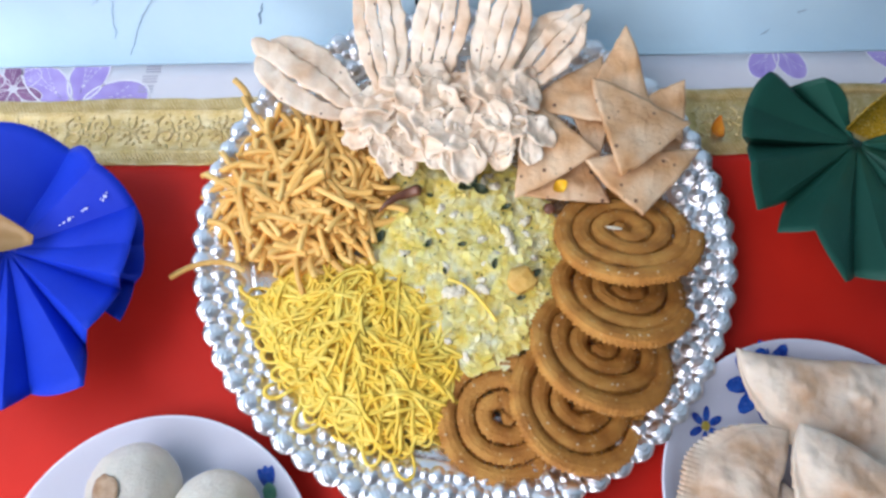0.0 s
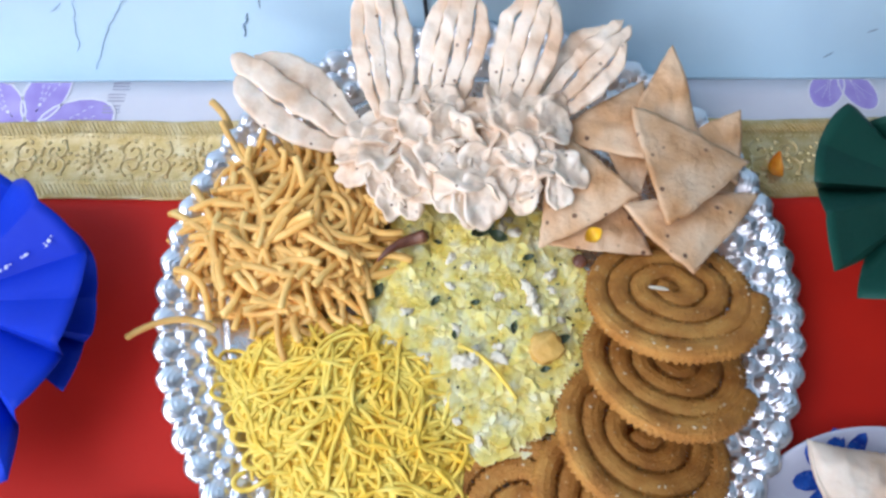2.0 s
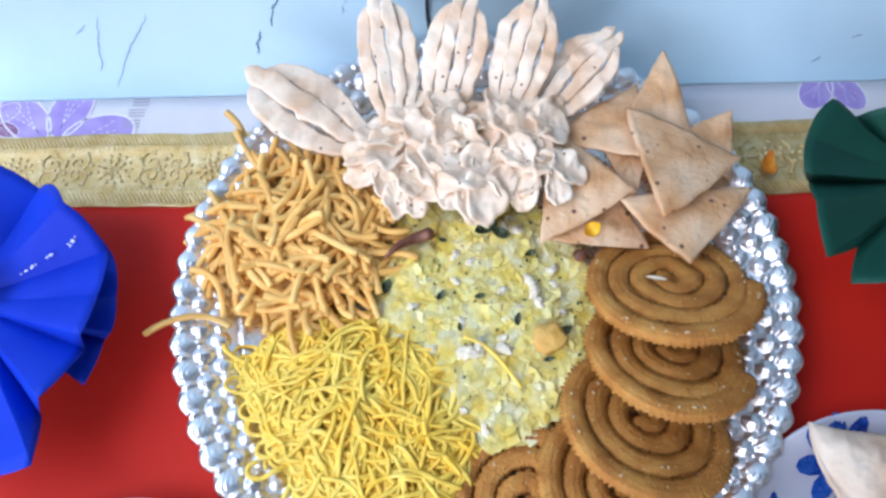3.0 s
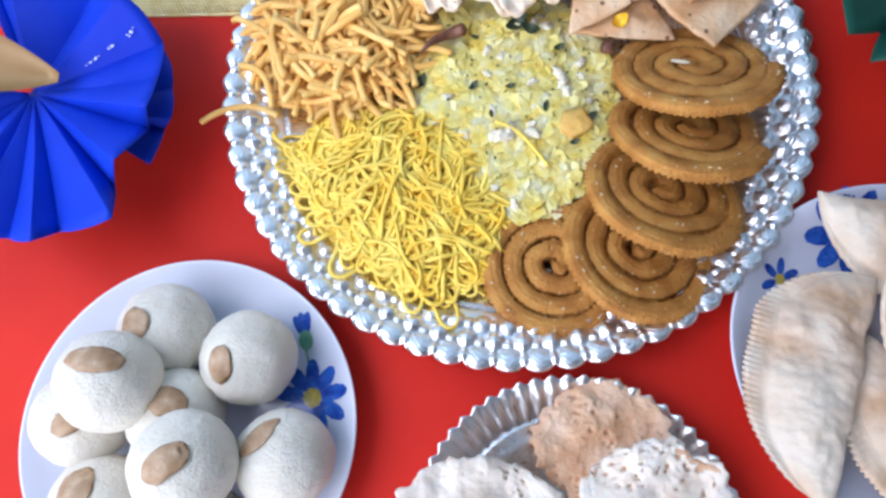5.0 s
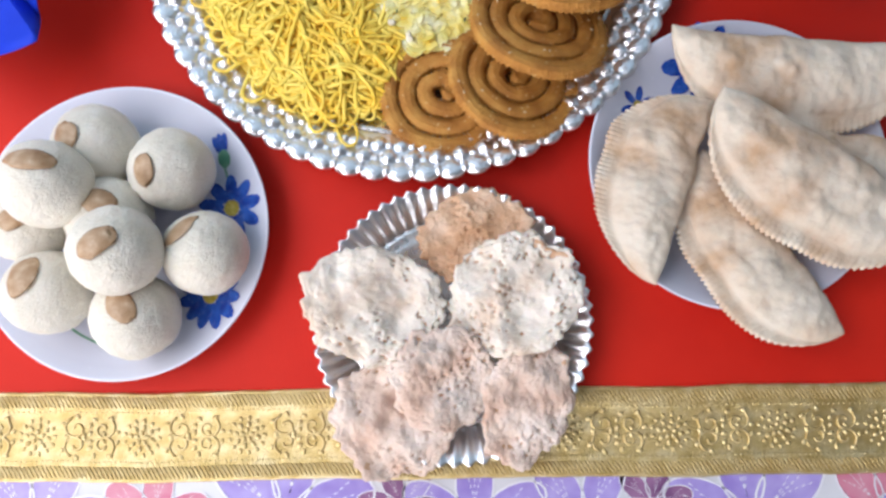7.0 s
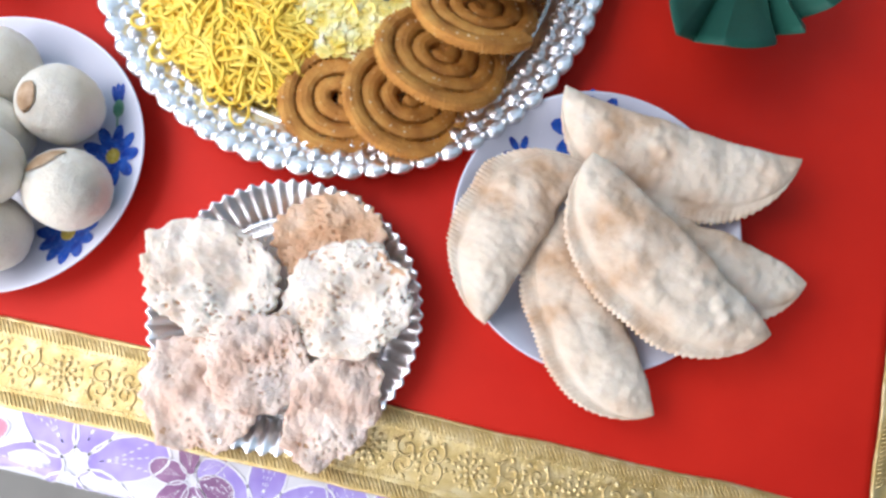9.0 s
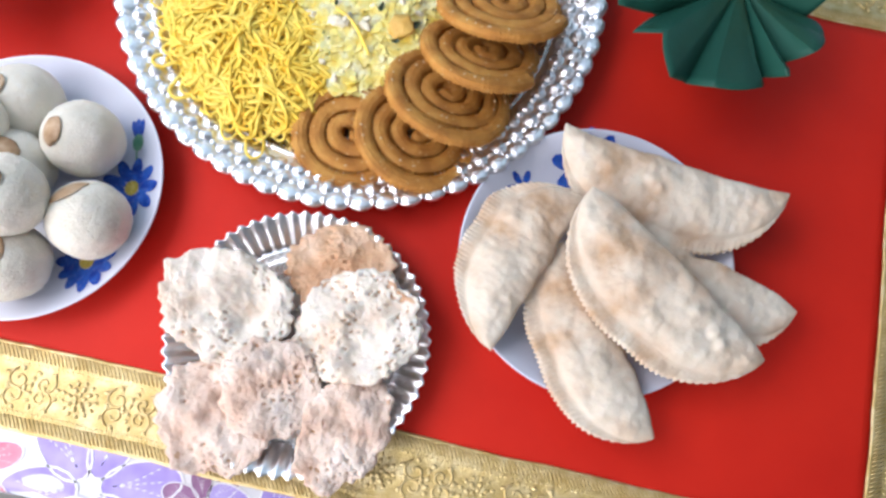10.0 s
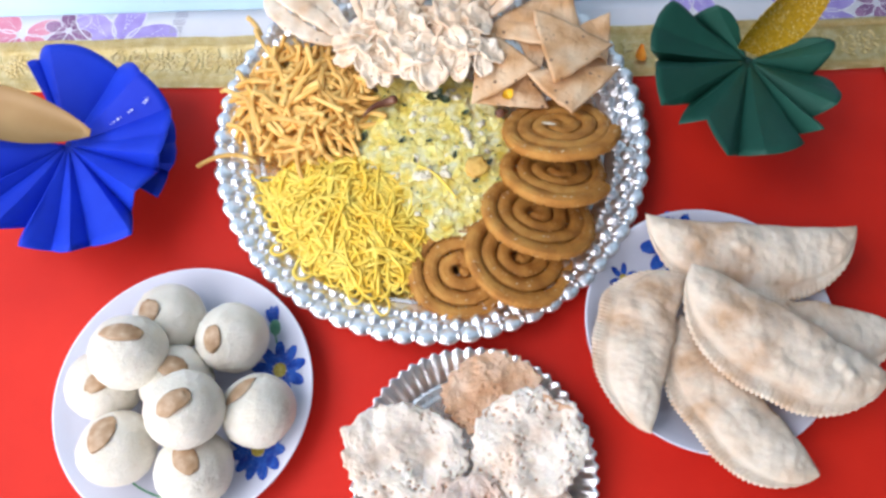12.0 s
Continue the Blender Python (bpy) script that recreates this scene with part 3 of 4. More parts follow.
def chakli(place, outer, turns, seed):
    """A ridged spiral of fried dough; its cross-section is a flattened, finely ridged ring with torn teeth along its sides."""
    rnd = random.Random(seed)
    sides, pitch = 30, 0.0010
    inner = 0.0006
    total = turns * 2 * math.pi
    length = total * (outer + inner) / 2
    count = int(length / pitch)
    verts, faces = [], []
    phase = rnd.random() * 6
    for n in range(count):
        s = n / (count - 1)
        s = math.sqrt(s * (1 - (inner / outer) ** 2) + (inner / outer) ** 2)
        s = (s - inner / outer) / (1 - inner / outer)
        a = phase + s * total
        r = inner + (outer - inner) * s - 0.0062 * max(0.0, 1 - (1 - s) * turns / 0.30) ** 1.5 + 0.0019 * noise.noise(Vector((a * 0.9, seed, 0)))
        mid = Vector((r * math.cos(a), r * math.sin(a), 0.0012 * noise.noise(Vector((a * 0.9, seed, 4)))))
        out = Vector((math.cos(a), math.sin(a), 0))
        end = min(1, n / 2, (count - 1 - n) / 6) ** 0.5
        for k in range(sides):
            b = 2 * math.pi * k / sides
            flat = (abs(math.cos(b)) ** 2.6 + abs(math.sin(b)) ** 2.6) ** (-1 / 2.6)
            ridge = (1.00 + 0.40 * rnd.random() * flank(b) if n % 3 else 0.95) if k % 3 == 0 else 0.93
            size = ridge * flat * max(0.35, end)
            verts.append(mid + out * (0.0055 * size * math.cos(b)) + Vector((0, 0, 0.0042 * size * math.sin(b))))
    for n in range(count - 1):
        for k in range(sides):
            m = (k + 1) % sides
            faces.append((n * sides + k, n * sides + m, n * sides + sides + m, n * sides + sides + k))
    faces.append(tuple(range(sides))[::-1])
    faces.append(tuple(range((count - 1) * sides, count * sides)))
    snack = thing("chakli", place, "golden brown fried spiral chakli with ridged toothed coils", "snack", "chakli spirals on the tray")
    shaped("coil", verts, faces, CHAKLI, snack)
    for k in range(15):
        n = rnd.randrange(int(count * 0.2), count - 10)
        p, q = verts[n * sides + 6], verts[(n + 3) * sides + 7]
        ob = SESAME if k == 0 and SESAME.parent is None else SESAME.copy()
        if ob is not SESAME:
            scene.collection.objects.link(ob)
        ob.parent = snack
        ob.matrix_basis = pose(p[0], p[1], p[2] + 0.0002, 0, 0, math.degrees(math.atan2(q[1] - p[1], q[0] - p[0])) + rnd.uniform(-60, 60))
    return snack


def leaning(x, y, z, lean, towards):
    """A disc's pose whose upper side leans by an angle towards a compass angle."""
    return Matrix.Translation((x, y, z)) @ pose(0, 0, 0, 0, 0, towards) @ pose(0, 0, 0, 0, lean, 0)


chakli(leaning(0.039, 0.078, 0.0105, 4, 70), 0.0410, 3.4, 11)
chakli(leaning(0.083, 0.084, 0.0190, 18, 45), 0.0440, 3.6, 12)
chakli(leaning(0.098, 0.115, 0.0250, 28, 65), 0.0450, 3.7, 13)
chakli(leaning(0.117, 0.149, 0.0275, 33, 82), 0.0445, 3.6, 14)
chakli(leaning(0.1225, 0.187, 0.0300, 31, 95), 0.0465, 3.8, 15)


# ---- half-moon pastries ----
def half_moon(tip, end, low, high, wide, thick, roll, bow, skew, seed):
    """A crescent of pastry from tip to end, its crimped arc on the right of that way; bow: how far the other side bulges; skew: where the arc is fullest."""
    a, b = Vector((*tip, low)), Vector((*end, high))
    along = (b - a).normalized()
    across = Vector((0, 0, 1)).cross(along).normalized()
    up = along.cross(across)
    half = (b - a).length / 2
    m = Matrix.Translation((a + b) / 2) @ Matrix((along, across, up)).transposed().to_4x4() @ pose(0, 0, 0, roll, 0, 0)
    cols, rows = 220, 34
    verts, faces = [], []
    for level in (1, -1):
        for i in range(cols + 1):
            u = -1 + 2 * i / cols
            us = u - skew * (1 - u * u)
            v_arc = -wide * max(0.0, 1 - abs(us) ** 2.5) ** 0.55 * (1 + 0.05 * rough((u, 1.0, 0), 2.4, seed))
            v_back = bow * wide * (1 - u ** 4) + 0.0030 * rough((u, 0, 0), 3.2, seed) * (1 - u * u)
            tooth = 0.0011 * math.cos(i * 2 * math.pi / 5.2) * (0.7 + 0.5 * rough((u, 0, 4), 12, seed))
            for j in range(rows + 1):
                s = j / rows
                y = v_back + (v_arc - v_back) * s
                x = u * half
                full = min(1.0, s / 0.80)
                swell = max(0.0, math.sin(math.pi * full ** 0.85)) ** 0.55 * max(0.0, 1 - u * u) ** 0.5 if s < 0.80 else 0.0
                p = (x, y, seed)
                z = 0.64 * thick * swell * (1 + 0.42 * rough(p, 34, seed) + 0.20 * rough(p, 85, seed + 3))
                near = noise.voronoi(Vector(p) * 78)[0][0]
                blister = max(0.0, 0.50 - near) * max(0.0, 0.35 + 1.6 * rough(p, 36, seed + 2))
                z += swell ** 0.5 * (0.0060 * blister + 0.0006 * rough(p, 240, seed)) + 0.0007 * rough(p, 130, seed)
                z += 0.0022 * rough((u * 3, 2.0, 0), 1.4, seed + 6) * s ** 3
                if s > 0.86:
                    z += 0.00012 * math.cos(i * 2 * math.pi / 5.2)
                if j == rows:
                    y -= tooth
                if j == 0:
                    y += 0.3 * tooth
                lift = 0.0020 if 0 < j < rows and 0 < i < cols else 0.0008
                verts.append((x, y, z + lift if level > 0 else min(0.35 * z, 0.002) - lift * 0.6))
    stride, size = rows + 1, (rows + 1) * (cols + 1)
    seam = int(rows * 0.82)
    body, crimp = [], []
    for i in range(cols):
        for j in range(rows):
            q = i * stride + j
            (body if j < seam else crimp).extend([(q, q + 1, q + stride + 1, q + stride), (size + q, size + q + stride, size + q + stride + 1, size + q + 1)])
    ring = [i * stride for i in range(cols + 1)] + [cols * stride + j for j in range(1, rows + 1)] + [i * stride + rows for i in range(cols - 1, -1, -1)] + [j for j in range(rows - 1, 0, -1)]
    for p, q in zip(ring, ring[1:] + ring[:1]):
        (body if min(p % stride, q % stride) < seam else crimp).append((p, q, size + q, size + p))
    pastry = thing("half_moon_pastry", m, "pale fried half-moon pastry with a crimped zigzag edge", "pastry", "fried pastries on the plate")
    for name, skin in (("filled_body", body), ("crimped_edge", crimp)):
        used = sorted({v for f in skin for v in f})
        place = {v: n for n, v in enumerate(used)}
        shaped(name, [verts[v] for v in used], [tuple(place[v] for v in f[::-1]) for f in skin], GUJIYA, pastry, "" if skin is body else "flat zigzag crimped border")
    return pastry


half_moon((0.198, 0.034), (0.272, -0.079), 0.019, 0.022, 0.050, 0.011, 0, 0.12, 0.05, 1.0)
half_moon((0.228, 0.048), (0.349, 0.019), 0.021, 0.026, 0.046, 0.010, 4, 0.16, 0.0, 5.0)
half_moon((0.204, 0.063), (0.163, -0.049), 0.025, 0.025, 0.055, 0.013, 0, 0.03, -0.14, 9.0)
half_moon((0.181, 0.111), (0.333, 0.094), 0.027, 0.033, 0.063, 0.012, 4, -0.05, -0.05, 13.0)
half_moon((0.204, 0.066), (0.328, -0.018), 0.040, 0.034, 0.060, 0.014, 3, 0.10, -0.04, 17.0)


# ---- lacy rice cakes ----
def lace_cake(x, y, z, wide, deep, turn, tilt, mat, label, seed):
    """A cupped porous disc: a lumpy crust whose pores open down to a browned core."""
    cake = thing("rice_cake", pose(x, y, z, tilt[0], tilt[1], turn), label, "rice cake", "lacy rice cakes on the small tray")

    def skin(p):
        r = math.hypot(p.x, p.y)
        ang = math.atan2(p.y, p.x)
        spread = 1 + 0.13 * noise.noise(Vector((math.cos(ang) * 2.0, math.sin(ang) * 2.0, seed))) + 0.09 * noise.noise(Vector((math.cos(ang) * 6, math.sin(ang) * 7, seed)))
        q = Vector((p.x * wide * spread, p.y * deep * spread, p.z * 0.0065 - 0.0030 * (1 - r * r) + 0.003 * r ** 4))
        q.z += 0.0070 * rough((q.x, q.y, 0), 38, seed) + 0.0022 * rough((q.x, q.y, 0), 95, seed + 1)
        return q

    bm = bmesh.new()
    bmesh.ops.create_icosphere(bm, subdivisions=5, radius=1)
    for v in bm.verts:
        p = v.co.normalized()
        v.co = skin(p) * 0.95 - Vector((0, 0, 0.0017 * p.z))
    part("core", bm, LACE_CORE, cake, "browned inside seen through the pores")
    bm = bmesh.new()
    bmesh.ops.create_icosphere(bm, subdivisions=6, radius=1)
    for v in bm.verts:
        p = v.co.normalized()
        q = skin(p)
        at = (q.x, q.y, q.z * 1.5)
        lumps = noise.voronoi(Vector(at) * 330 + Vector((0, seed, 0)))[0][0]
        push = 0.0012 * rough(at, 130, seed + 3) + 0.0010 * (0.75 - lumps) + 0.0007 * rough(at, 520, seed + 5)
        near = noise.voronoi(Vector((at[0] * 210, at[1] * 290, at[2] * 240)) + Vector((seed, 0, 0)))[0][0]
        gate = rough(at, 48, seed + 11) + 0.30 * rough(at, 260, seed)
        if near < 0.34 and gate > 0.10:
            push -= 0.0034 * min(1.0, (0.34 - near) / 0.14)
        fringe = max(0.0, 1 - abs(p.z) * 4)
        push += 0.0022 * fringe * rough(at, 210, seed + 8)
        v.co = q + Vector((p.x * 0.4, p.y * 0.4, p.z)).normalized() * push
    part("crust", bm, mat, cake)
    return cake


LACY = "white lacy fried rice cake with open brown pores"
PINKISH = "pinkish lacy fried rice cake with open pores"
lace_cake(0.008, -0.124, 0.0180, 0.036, 0.036, 20, (6, 0), LACE_PINK, PINKISH, 2.0)
lace_cake(0.085, -0.116, 0.0180, 0.027, 0.038, -14, (6, 4), LACE_PINK, PINKISH, 6.0)
lace_cake(0.058, -0.018, 0.0170, 0.035, 0.030, 10, (-8, 0), LACE_BROWN, "browned lacy fried rice cake with open pores", 10.0)
lace_cake(0.036, -0.101, 0.0250, 0.030, 0.030, 25, (8, 0), LACE_PINK, PINKISH, 14.0)
lace_cake(-0.003, -0.059, 0.0270, 0.042, 0.034, -14, (0, 6), LACE, LACY, 18.0)
lace_cake(0.079, -0.054, 0.0280, 0.039, 0.035, 20, (0, -6), LACE, LACY, 22.0)


# ---- triangular crackers ----
def cracker(a, b, c, seed):
    """A thin warped triangle of fried dough between three corners."""
    a, b, c = Vector(a), Vector(b), Vector(c)
    mid = (a + b + c) / 3
    a, b, c = [mid + (p - mid) * 1.05 for p in (a, b, c)]
    up = (b - a).cross(c - a).normalized()
    up = up if up.z > 0 else -up
    n, verts, index = 24, [], {}
    faces = []
    for level in (1, -1):
        for i in range(n + 1):
            for j in range(n + 1 - i):
                s, t = i / n, j / n
                p = a * (1 - s - t) + b * s + c * t
                edge = min(s, t, 1 - s - t) * 3
                p = p + (mid - p) * (0.05 * rough(p, 45, seed) * (1 - edge) + 0.05 * rough(p, 160, seed) * (1 - edge))
                p = p + (p - mid) * (0.10 * (1 - edge) * math.sin(math.pi * max(s, t, 1 - s - t)))
                bend = 0.0040 * (1 - edge) * rough(p, 22, seed) + 0.0010 * edge
                blister = 0.0040 * max(0, rough(p, 75, seed + 5)) * edge + 0.0007 * rough(p, 260, seed)
                index[level, i, j] = len(verts)
                verts.append(p - mid + up * (bend + (blister + 0.0008 if level > 0 else -0.0012)))
    for level in (1, -1):
        for i in range(n):
            for j in range(n - i):
                f = (index[level, i, j], index[level, i + 1, j], index[level, i, j + 1])
                faces.append(f if level > 0 else f[::-1])
                if i + j < n - 1:
                    f = (index[level, i + 1, j], index[level, i + 1, j + 1], index[level, i, j + 1])
                    faces.append(f if level > 0 else f[::-1])
    ring = [(i, 0) for i in range(n)] + [(n - j, j) for j in range(n)] + [(0, n - i) for i in range(n)]
    for p, q in zip(ring, ring[1:] + ring[:1]):
        faces.append((index[(-1, *p)], index[(-1, *q)], index[(1, *q)], index[(1, *p)]))
    bm = bmesh.new()
    vs = [bm.verts.new(v) for v in verts]
    for f in faces:
        bm.faces.new([vs[i] for i in f])
    bmesh.ops.recalc_face_normals(bm, faces=bm.faces[:])
    ob = part("cracker", bm, PAPDI)
    ob.location = mid
    return tagged(ob, "golden fried triangular cracker with dark seed specks", "cracker", "triangular crackers on the tray")


cracker((0.169, 0.256, 0.024), (0.142, 0.258, 0.024), (0.164, 0.241, 0.024), 9)
cracker((0.095, 0.272, 0.030), (0.120, 0.272, 0.030), (0.108, 0.236, 0.030), 1)
cracker((0.173, 0.293, 0.036), (0.136, 0.276, 0.030), (0.167, 0.250, 0.028), 2)
cracker((0.134, 0.328, 0.047), (0.109, 0.286, 0.036), (0.147, 0.277, 0.034), 3)
cracker((0.058, 0.216, 0.024), (0.115, 0.210, 0.024), (0.100, 0.241, 0.028), 4)
cracker((0.063, 0.276, 0.037), (0.117, 0.310, 0.036), (0.113, 0.263, 0.037), 5)
cracker((0.066, 0.278, 0.038), (0.107, 0.240, 0.036), (0.054, 0.214, 0.028), 6)
cracker((0.099, 0.233, 0.039), (0.176, 0.242, 0.033), (0.131, 0.195, 0.041), 7)
cracker((0.108, 0.289, 0.044), (0.169, 0.258, 0.039), (0.119, 0.220, 0.047), 8)


# ---- slit dough petals ----
def dough_petal(tip, base, wide, seed, strips=4):
    """Fried dough slit into strips that join at a rounded tip and gather into a frill at the base."""
    a, b = Vector(base), Vector(tip)
    along = b - a
    side = along.cross(Vector((0, 0, 1))).normalized()
    up = side.cross(along).normalized()
    petal = thing("dough_petal", Matrix.Translation(a), "pale fried dough petal slit into strips with a frilled base", "snack", "slit dough petals on the tray")
    for k in range(strips):
        f = (k - (strips - 1) / 2) / ((strips - 1) / 2)
        count, sides = 44, 20
        verts, faces = [], []
        for n in range(count + 1):
            s = n / count
            full = (0.34 + 0.66 * math.sin(math.pi * 0.5 * min(1.0, s / 0.60)) ** 1.2) * (1 - 0.50 * max(0.0, (s - 0.70) / 0.30) ** 2)
            wig = 0.0017 * noise.noise(Vector((s * 7, k * 3.1, seed)))
            mid = along * s * (1 - 0.11 * f * f) + side * (f * wide * 0.80 * full + wig)
            mid += up * (0.004 * math.sin(math.pi * s) * (1 - 0.6 * f * f) + 0.0016 * noise.noise(Vector((s * 4, k * 2.7, seed + 9))))
            end = min(1.0, math.sqrt(max(0.0, s / 0.05)), math.sqrt(max(0.0, (1 - s) / 0.06)))
            across = (0.95 + 0.10 * noise.noise(Vector((s * 5, k * 1.7, seed + 4)))) * wide * 0.80 * full / (strips - 1) * max(0.1, end)
            tall = 0.0021 * max(0.1, end)
            for c in range(sides):
                t = 2 * math.pi * c / sides
                v = mid + side * (across * math.copysign(abs(math.cos(t)) ** 0.42, math.cos(t))) + up * (tall * math.copysign(abs(math.sin(t)) ** 0.42, math.sin(t)))
                v += up * (0.0016 * rough(v, 130, seed + k) + 0.0008 * rough(v, 320, seed)) + side * (0.0012 * rough(v, 190, seed - k))
                verts.append(v)
        for n in range(count):
            for c in range(sides):
                d = (c + 1) % sides
                faces.append((n * sides + c, n * sides + d, n * sides + sides + d, n * sides + sides + c))
        faces += [tuple(range(sides))[::-1], tuple(range(count * sides, count * sides + sides))]
        shaped("strip", verts, faces, DOUGH, petal)
    return petal, side, up


def frill(petal, centre, size, waves, seed):
    """Gathered dough: cupped lobes with thick wavy rims, crowded round a middle at different slants."""
    rnd = random.Random(int(seed * 1000))
    lobes = waves + 4
    for lobe in range(lobes):
        turn = 2 * math.pi * lobe / (lobes - 1) + rnd.uniform(-0.3, 0.3)
        off = 0.0 if lobe == lobes - 1 else size * rnd.uniform(0.65, 1.0)
        wide = size * rnd.uniform(0.48, 0.72)
        place = pose(centre[0] + off * math.cos(turn), centre[1] + off * math.sin(turn), centre[2] + size * (0.28 if off == 0 else rnd.uniform(-0.05, 0.18)), 0, 0, math.degrees(turn)) @ pose(0, 0, 0, rnd.gauss(0, 16), rnd.uniform(2, 30), rnd.uniform(-50, 50))
        rings, steps = 12, 48
        shift = seed * 2.1 + lobe * 1.9
        verts, faces = [], []
        for level in (1, -1):
            for i in range(rings + 1):
                s = i / rings
                for k in range(steps):
                    a = 2 * math.pi * k / steps
                    c, d = math.cos(a), math.sin(a)
                    ripple = noise.noise(Vector((1.7 * c, 1.7 * d, shift)))
                    r = wide * s * (1 + 0.40 * s * noise.noise(Vector((1.3 * c, 1.3 * d, shift + 3))))
                    x, y = r * c * 1.15, r * d * 0.9
                    fat = 0.0016 * math.sqrt(max(0.0, 1 - s ** 8)) + 0.0003 + 0.0006 * s ** 4 * (1 - s ** 8)
                    z = wide * (0.16 * s * s + 0.42 * ripple * s ** 3 - 0.10 * s * s * (c * c - d * d)) + level * fat
                    z += 0.0020 * rough((x, y, lobe), 110, shift) + 0.0008 * rough((x, y, lobe), 300, shift)
                    verts.append((x, y, z))
        half = (rings + 1) * steps
        for i in range(rings):
            for k in range(steps):
                d = (k + 1) % steps
                p, q, r, t = i * steps + k, i * steps + d, (i + 1) * steps + d, (i + 1) * steps + k
                faces += [(p, t, r, q), (half + p, half + q, half + r, half + t)]
        for k in range(steps):
            p, q = rings * steps + k, rings * steps + (k + 1) % steps
            faces.append((p, half + p, half + q, q))
        shaped("frill", [place @ Vector(v) for v in verts], faces, DOUGH, petal, "ruffled gathered dough frill")


PETALS = [((-0.120, 0.323, 0.048), (-0.045, 0.272, 0.030), 0.0200, 1, [((0.012, -0.012, 0.010), 0.019, 4), ((0.024, -0.026, 0.007), 0.014, 3)]),
          ((-0.037, 0.356, 0.078), (-0.026, 0.278, 0.034), 0.0165, 2, [((0.012, -0.004, 0.010), 0.021, 5)]),
          ((0.016, 0.353, 0.078), (-0.004, 0.282, 0.034), 0.0172, 3, [((0.006, -0.006, 0.012), 0.019, 4), ((0.016, -0.034, 0.006), 0.020, 5)]),
          ((0.058, 0.350, 0.078), (0.034, 0.282, 0.034), 0.0172, 4, [((0.002, -0.004, 0.011), 0.019, 4), ((0.006, -0.026, 0.007), 0.016, 3)]),
          ((0.105, 0.334, 0.062), (0.050, 0.284, 0.034), 0.0172, 5, [((-0.002, -0.008, 0.010), 0.017, 4), ((0.005, -0.032, 0.006), 0.015, 3)])]
for tip, base, wide, seed, frills in PETALS:
    petal, _, _ = dough_petal(tip, base, wide, seed, 3 if seed == 1 else 4)
    for centre, size, waves in frills:
        frill(petal, centre, size, waves, seed * 1.7 + size * 100)


# ---- heaps of savoury mix ----
def heap_height(x, y, cx, cy, rx, ry, top):
    d = ((x - cx) / rx) ** 2 + ((y - cy) / ry) ** 2
    return 0.004 + top * max(0.0, 1 - d) ** 0.6


def mound(name, cx, cy, rx, ry, top, mat, parent, label):
    """The hidden inside of a heap."""
    verts, faces = [(cx, cy, 0.003 + top)], []
    rings, steps = 10, 40
    for i in range(1, rings + 1):
        s = i / rings
        for k in range(steps):
            a = 2 * math.pi * k / steps
            p = Vector((cx + rx * s * math.cos(a), cy + ry * s * math.sin(a), 0.003 + top * (1 - s * s) ** 0.6))
            p.z += 0.002 * rough(p, 90, 2.0) * (1 - s)
            verts.append(p)
    for k in range(steps):
        faces.append((0, 1 + k, 1 + (k + 1) % steps))
        for i in range(rings - 1):
            q, r = 1 + i * steps, 1 + (i + 1) * steps
            faces.append((q + k, r + k, r + (k + 1) % steps, q + (k + 1) % steps))
    return shaped(name, verts, faces, mat, parent, label)


# thick fried gram sticks
sticks = thing("stick_heap", pose(-0.087, 0.226, 0.0), "heap of thick orange-yellow fried gram sticks", "snack heap")
mound("core", 0, 0, 0.053, 0.051, 0.0205, STICK, sticks, "packed lower sticks")
rnd = random.Random(21)
stick_shapes = []
for n in range(16):
    length = (0.018, 0.026, 0.034, 0.044)[n % 4] * rnd.uniform(0.9, 1.15)
    bend, lift = rnd.uniform(-0.85, 0.85), rnd.uniform(-0.08, 0.10)
    pts = [Vector(((s - 0.5) * length, bend * length * ((s - 0.5) ** 2 - 0.1) + 0.0012 * math.sin(5 * s + n), lift * length * (1 - (2 * s - 1) ** 2))) for s in [0, 0.015] + span(0.1, 0.9, 8) + [0.985, 1]]
    verts, faces = tube(pts, 0.00205 * rnd.uniform(0.88, 1.15), 7)
    stick_shapes.append(shaped("stick", verts, faces, STICK, sticks))
for n in range(290):
    ob = stick_shapes[n] if n < 16 else stick_shapes[n % 16].copy()
    if n >= 16:
        scene.collection.objects.link(ob)
    while True:
        x, y = rnd.uniform(-1, 1), rnd.uniform(-1, 1)
        if x * x + y * y < 1:
            break
    x, y = x * 0.056, y * 0.054
    z = heap_height(x, y, 0, 0, 0.062, 0.060, 0.024) * rnd.uniform(0.78, 1.08) + 0.002
    ob.matrix_basis = pose(x, y, z, rnd.uniform(-25, 25), rnd.gauss(0, 13), rnd.uniform(0, 360))
for x, y, z, turn, tilt, which in ((-0.058, -0.054, 0.020, 4, 4, 3), (-0.040, 0.062, 0.022, 110, -16, 7), (-0.046, -0.034, 0.020, -52, 6, 6), (-0.033, 0.052, 0.024, 125, -10, 2)):
    ob = stick_shapes[which].copy()
    scene.collection.objects.link(ob)
    ob.matrix_basis = pose(x, y, z, 0, tilt, turn)

# fine yellow gram noodles
noodles = thing("noodle_heap", pose(-0.056, 0.112, 0.0), "heap of fine bright yellow fried gram noodles", "snack heap")
mound("core", 0.006, 0.006, 0.056, 0.054, 0.0172, STRAND, noodles, "packed lower noodles")
strands = Pile()
def in_tray(p):
    """Distance from the tray's centre of a place in the noodle heap."""
    return math.hypot(p[0] - 0.056 - 0.0198, p[1] + 0.112 - 0.192)


